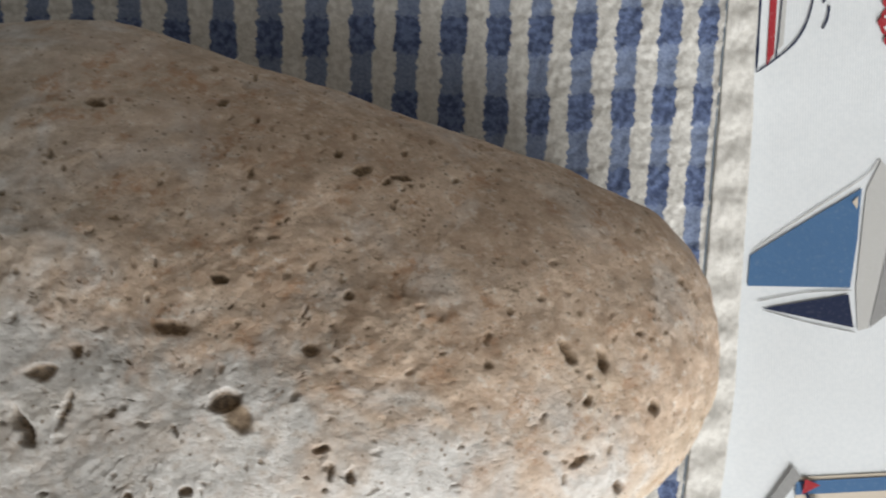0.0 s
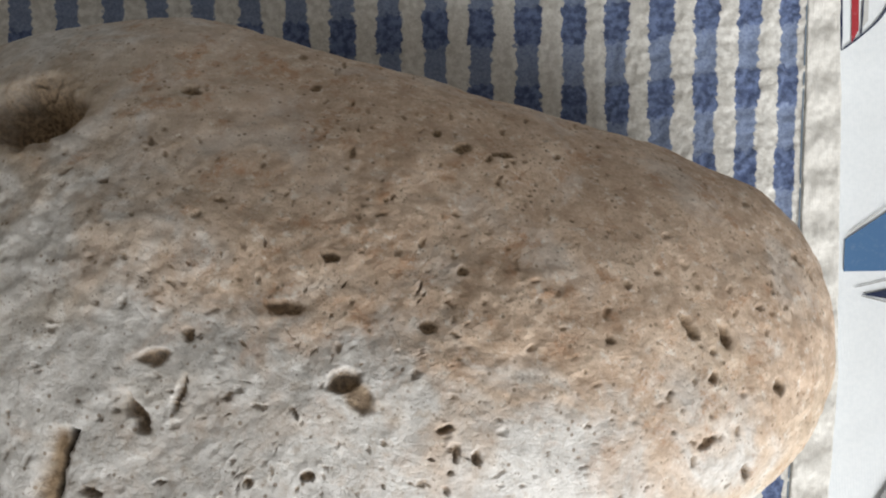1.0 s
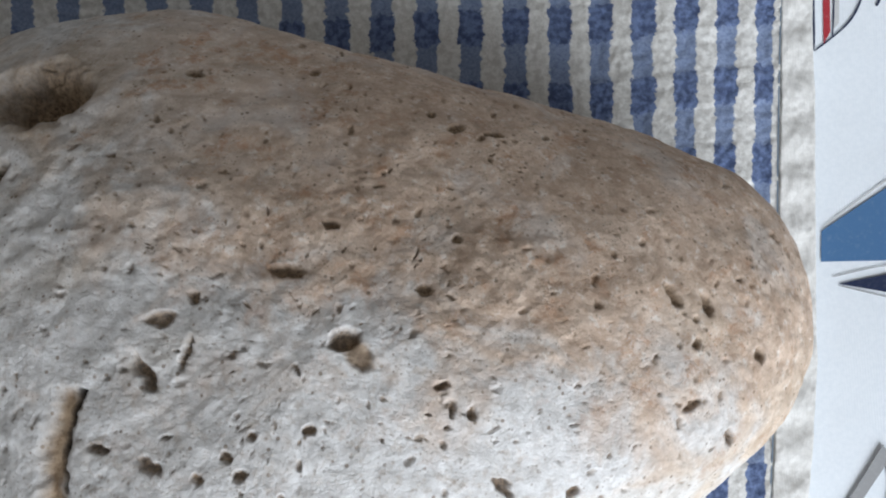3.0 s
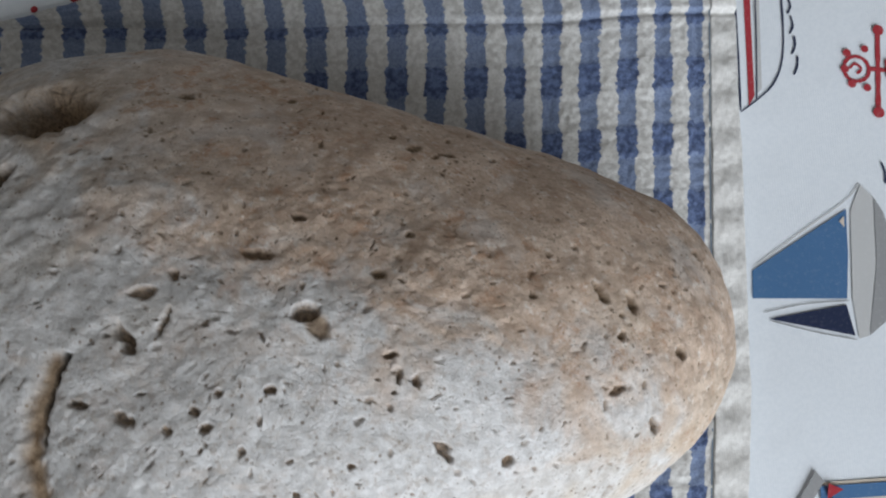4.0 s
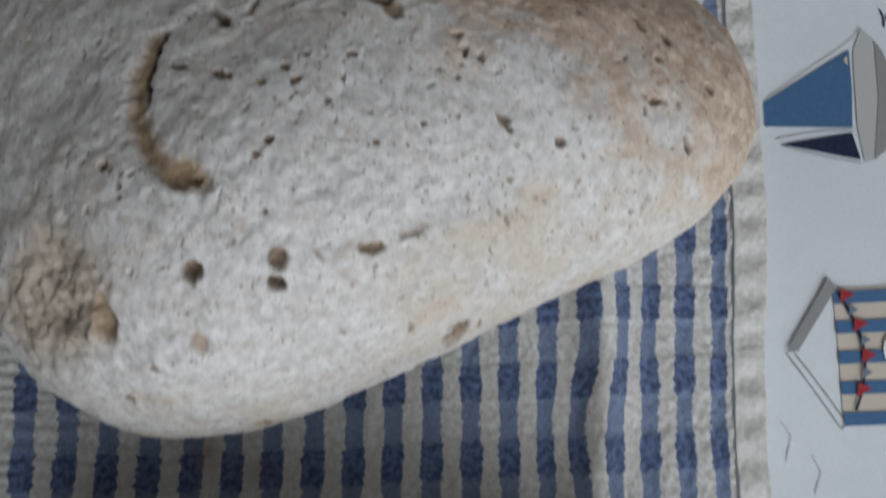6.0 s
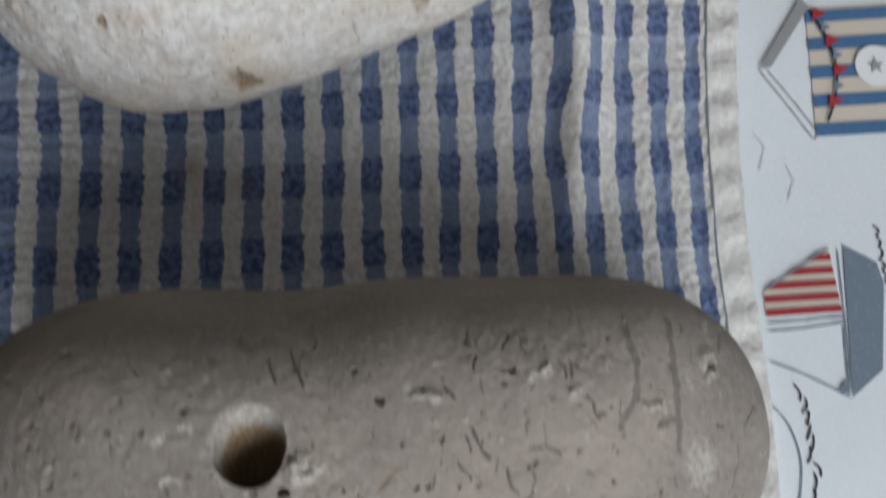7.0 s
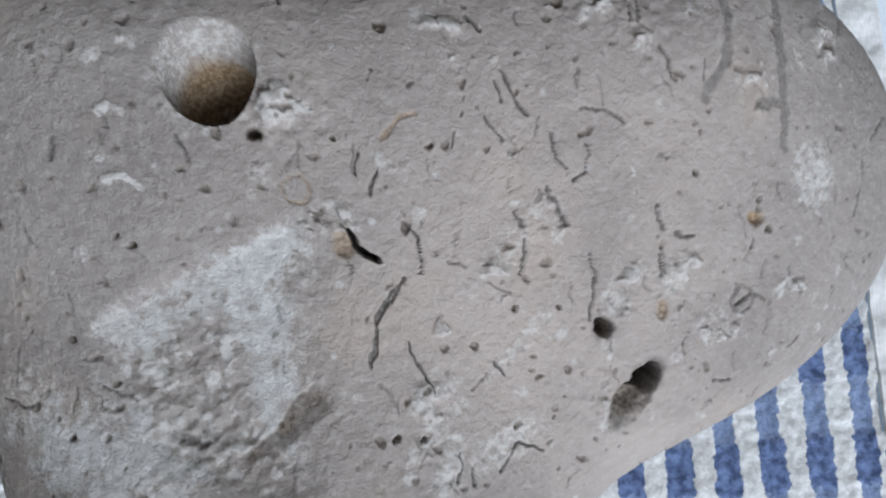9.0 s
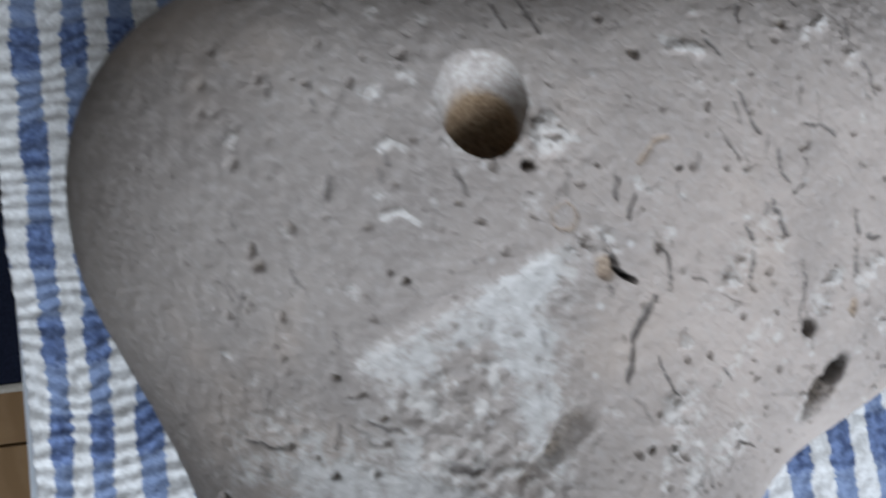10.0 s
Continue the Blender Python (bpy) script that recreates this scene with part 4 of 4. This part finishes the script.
WORMS = [[(-21.8, 15.0), (-21.0, 13.6), (-21.1, 12.4)], [(34.3, 25.8), (36.3, 21.9)], [(19.8, 15.3), (20.2, 12.6), (22.5, 9.7), (24.1, 10.9), (24.4, 13.7)], [(24.0, 18.2), (26.6, 18.0), (29.1, 16.7)], [(14.4, 22.0), (17.1, 17.2)], [(12.2, 17.0), (13.8, 14.3)], [(15.0, 6.2), (15.8, 2.8), (14.9, -1.3)], [(18.9, 9.2), (21.0, 4.9)], [(1.9, 5.2), (3.0, 3.5), (3.1, -0.6)], [(24.0, 1.2), (24.6, -2.3), (23.7, -7.2)], [(0.5, -2.4), (-2.1, -5.3), (-3.2, -11.2)], [(1.1, -8.5), (2.8, -13.0), (3.6, -14.8)], [(10.9, -11.5), (12.0, -13.3)], [(33.5, 1.1), (33.5, -1.8)]]
WORMS += [[(-2.8, 13.0), (-3.0, 10.9)], [(-0.7, 10.9), (-1.8, 8.6)], [(10.3, 28.6), (12.0, 26.9)], [(33.9, 2.1), (34.1, -1.5)], [(35.7, 3.7), (38.0, 3.0)], [(-11.3, 33.1), (-10.4, 30.1)], [(15.8, 33.4), (15.6, 30.8)], [(-15.4, 34.3), (-14.1, 30.8)], [(-1.9, -5.7), (-0.6, -2.8), (1.3, -1.4)], [(30.8, 30.9), (30.6, 28.6)], [(20.4, 33.9), (21.3, 35.8), (23.0, 36.3)], [(45.4, -6.2), (47.9, -4.5), (50.1, -5.5)], [(41.9, -16.4), (45.1, -16.5)], [(14.1, 18.6), (13.5, 21.1)]]
WORMS += [[(11.1, -25.6), (13.6, -22.2), (17.0, -23.8)], [(6.4, -22.4), (5.7, -25.9)], [(7.8, -24.4), (7.7, -26.9)], [(69.0, 17.5), (72.5, 21.0)], [(66.5, 10.3), (65.4, 6.2)], [(56.3, -10.9), (54.4, -12.5)], [(33.1, 6.8), (34.1, 4.3)], [(-12.2, 35.7), (-11.3, 32.3)], [(31.9, 31.7), (31.7, 28.4)], [(-35.4, 15.8), (-36.2, 13.5)], [(-34.9, -11.8), (-30.9, -13.8)], [(-50.4, -12.3), (-47, -13.8), (-44.4, -13.4)]]
for k, pts in enumerate(WORMS):
    c2.line(pts, (0.2, 0.25, 0.16)[k % 3], 0.35, "mark", 0.95, 0.4, 0.35)
c2.line([(0.1, 14.5), (2.3, 16.9), (4.0, 17.4)], 0.35, 0.2, "brown_tone", 0.55)
c2.line(disc(-9.6, 9.2, 1.5, 12) + [(-8.1, 9.2)], 0.22, 0.22, "brown_tone", 0.45)
c2.line(disc(46.2, -5.2, 1.7, 12) + [(47.9, -5.2)], 0.25, 0.25, "mark", 0.6)
rng = random.Random(8)
for k in range(130):
    x, y, a = rng.uniform(-50, 68), rng.uniform(-45, 38), rng.gauss(95, 28)
    n = rng.uniform(0.7, 2.0)
    bend = rng.uniform(-0.5, 0.5)
    dx, dy = n * math.cos(radians(a)), n * math.sin(radians(a))
    c2.line([(x - dx, y - dy), (x + bend, y), (x + dx, y + dy)], rng.uniform(0.12, 0.22), 0.2, "mark", rng.uniform(0.25, 0.75), 0.4)
for k in range(380):
    r = rng.choice((0.25, 0.3, 0.4, 0.55))
    c2.pit(rng.uniform(-55, 70), rng.uniform(-45, 38), r * rng.uniform(1, 1.8), r, rng.uniform(0, 180), r * 0.8, tint=rng.uniform(0.3, 0.75))
for k in range(120):
    r = rng.uniform(0.4, 1.1)
    c2.tone(rng.uniform(-55, 70), rng.uniform(-45, 38), r * 1.5, r, rng.uniform(0, 180), "pale", rng.uniform(0.3, 0.7))
# deep cavities, blackened inside as painted shade
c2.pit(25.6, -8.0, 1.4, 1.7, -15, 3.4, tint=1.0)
c2.tone(25.0, -8.2, 1.1, 1.7, -15, "deep_shade", 0.95, 0.8)
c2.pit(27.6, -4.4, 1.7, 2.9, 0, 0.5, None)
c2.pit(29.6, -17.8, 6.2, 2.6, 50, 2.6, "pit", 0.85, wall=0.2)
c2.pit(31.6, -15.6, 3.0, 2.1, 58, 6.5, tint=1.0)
c2.tone(31.9, -15.2, 3.2, 2.3, 56, "deep_shade", 1.0, 0.6)
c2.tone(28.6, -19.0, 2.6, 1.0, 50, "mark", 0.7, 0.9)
c2.line([(-4.4, 4.4), (-3.8, 3.0), (-2.8, 1.4), (-1.5, 0.7)], 0.36, 2.4, "deep_shade", 1.0, 0.5, 0.3)
c2.pit(-5.2, 3.0, 1.6, 1.8, 0, 0.6, "brown_tone", 0.6)
hx = P[..., 0] * 1000 + 0.3 * lattice(P, 260, 71)
hy = P[..., 1] * 1000 + 0.3 * lattice(P, 260, 72)
CRUSTS = [(21.6, 30.1, 3.0, 1.6), (26.3, 30.7, 2.6, 1.6), (30.9, 27.0, 2.2, 1.4), (47.7, 21.7, 2.6, 4.6), (7.7, 27.2, 3.2, 1.2), (7.5, 23.9, 1.8, 0.9), (1.3, 26.7, 1.0, 0.8), (-11.4, 18.5, 3.4, 3.1), (-13.8, 13.8, 2.1, 2.6), (-6.6, 5.4, 4.6, 2.7), (28.9, -1.7, 2.9, 3.2), (38.0, -1.2, 4.0, 2.7), (42.9, -8.2, 4.2, 3.6)]
CRUSTS += [(54.9, -3.9, 2.6, 1.4), (34.7, -6.1, 2.5, 2.7), (27.9, -16.2, 5.0, 3.6), (11.8, -1.8, 2.0, 4.0), (21.6, 4.3, 1.6, 1.2), (10.2, 3.5, 1.2, 1.0), (5.2, -9.1, 1.4, 4.0), (2.6, -15.8, 2.3, 2.9), (-26.5, 23.9, 1.3, 1.3), (59.9, 29.4, 3.0, 4.2), (40.6, -18.9, 2.9, 1.3), (27.7, 19.5, 3.6, 1.0), (-40.0, -29.0, 9.0, 5.0), (-25.5, 20.5, 1.6, 2.4), (-22.6, 19.0, 1.4, 2.0)]
crusted = np.zeros(P.shape[:2])
for x, y, a, b in CRUSTS:
    crusted = np.maximum(crusted, 1 - smooth_step(0.35, 1.1, np.hypot((c2.x - x) / a, (c2.y - y) / b)))
chunk = smooth_step(0.02, 0.30, fractal(P, 430, 68, 3) + 0.35 * lattice(P, 160, 69)) * crusted * c2.top
c2.tint["pale"] = np.maximum(c2.layer("pale") * (1 - 0.6 * crusted), 0.85 * chunk)
flaky_side = in_patch * smooth_step(-17.0, -21.5, c2.x + 0.5 * c2.y + 4 + 3.0 * lattice(P, 200, 70)) * smooth_step(-2.5, -7.0, c2.y - 0.4 * c2.x - 9 + 2.5 * lattice(P, 240, 73))
c2.tint["worn"] = in_patch * (1 - flaky_side) * smooth_step(-8.5, -13.5, c2.x) * (0.8 + 0.35 * lattice(P, 90, 74)) + 0.9 * np.exp(-(((c2.x + 38) / 14) ** 2 + ((c2.y + 20 + 0.25 * (c2.x + 38)) / 7.5) ** 2)) * c2.top
c2.tint["pale"] = np.maximum(c2.layer("pale") * (1 - 0.8 * flaky_side), 0.95 * flaky_side * smooth_step(-0.15, 0.3, fractal(P, 620, 75, 3)))
hole = np.hypot((hx + 17.8) / 5.0, (hy - 22.2) / 6.0)
bowl = np.clip(1 - np.minimum(hole, 1) ** 3, 0, 1)
c2.depth = np.maximum(c2.depth * (hole > 1.02), 15.0 * bowl * c2.top)
for key in ("mark", "pit", "deep_shade"):
    c2.tint[key] = c2.layer(key) * (hole > 1.0)
# shade and light painted in the bore: brown deep down, pale upper wall
c2.tint["brown_tone"] = np.maximum(c2.layer("brown_tone"), smooth_step(4.6, 5.8, c2.depth) * (hole < 1) * 0.95 * c2.top)
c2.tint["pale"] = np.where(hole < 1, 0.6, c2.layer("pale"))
flaky = 0.9 * flaky_side + 0.8 * (1 - smooth_step(0.4, 1.2, np.hypot((c2.x - 30) / 14, (c2.y - 30) / 6))) + 0.7 * (1 - smooth_step(0.4, 1.2, np.hypot((c2.x + 9) / 6, (c2.y - 17) / 4))) + 0.7 * (1 - smooth_step(0.3, 1.2, np.hypot((c2.x - 28) / 9, (c2.y + 17) / 6)))
rough2 = 0.36 + np.clip(c2.layer("pale"), 0, 1) * 0.75 * (1 - 0.85 * in_patch) + 0.75 * flaky
bumps = 0.5 * fractal(P, 40, 61, 2) + rough2 * (0.05 * fractal(P, 300, 62, 2) + 0.24 * fractal(P, 900, 64, 2) + 0.08 * np.clip(c2.layer("pale"), 0, 1)) * (hole > 1) * (1 - 0.75 * c2.layer("worn")) + 0.6 * chunk * (hole > 1.0) + 0.25 * flaky_side * fractal(P, 520, 76, 3)
inward = N.copy()
deep_way = np.array([0.02, 0.50, 1.0])
inward[hole < 1.0] = deep_way / np.linalg.norm(deep_way)
P2 = P + N * (bumps / 1000)[..., None] - inward * (c2.depth / 1000)[..., None]
xw, yw = P[..., 0] * 1000, P[..., 1] * 1000
tints = {k: np.clip(c2.layer(k), 0, 1) for k in ("pit", "deep_shade", "mark", "pale", "brown_tone", "worn")}
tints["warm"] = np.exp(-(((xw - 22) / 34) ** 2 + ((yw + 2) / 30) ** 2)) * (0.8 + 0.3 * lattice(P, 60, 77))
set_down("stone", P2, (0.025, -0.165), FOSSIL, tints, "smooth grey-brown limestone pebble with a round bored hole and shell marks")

# ---- floor beside the table ----
rug = tagged(finish("rug", box(bmesh.new(), -1.6, -0.12, -0.18, 1.4, FLOOR, FLOOR + 0.012, 0.004), RUG_WOOL), "dark navy wool rug on the floor", "rug")
part("binding", box(bmesh.new(), -1.6, -0.12, -0.19, -0.18, FLOOR, FLOOR + 0.013, 0.004), RUG_EDGE, rug, "pale woven edge binding")

# boards of the floor
k = 0
plank = bpy.data.meshes.new("plank")
bm = box(bmesh.new(), -1.9, 1.9, -0.0735, 0.0735, -0.012, 0.0, 0.0015)
bm.to_mesh(plank)
bm.free()
plank.materials.append(BOARD)
y = WINDOW_Y + 0.075
while y < Y1 - 0.07:
    ob = new("plank", plank)
    ob.parent, ob.location = floor, (0.2, y, FLOOR - 0.0005)
    y += 0.15
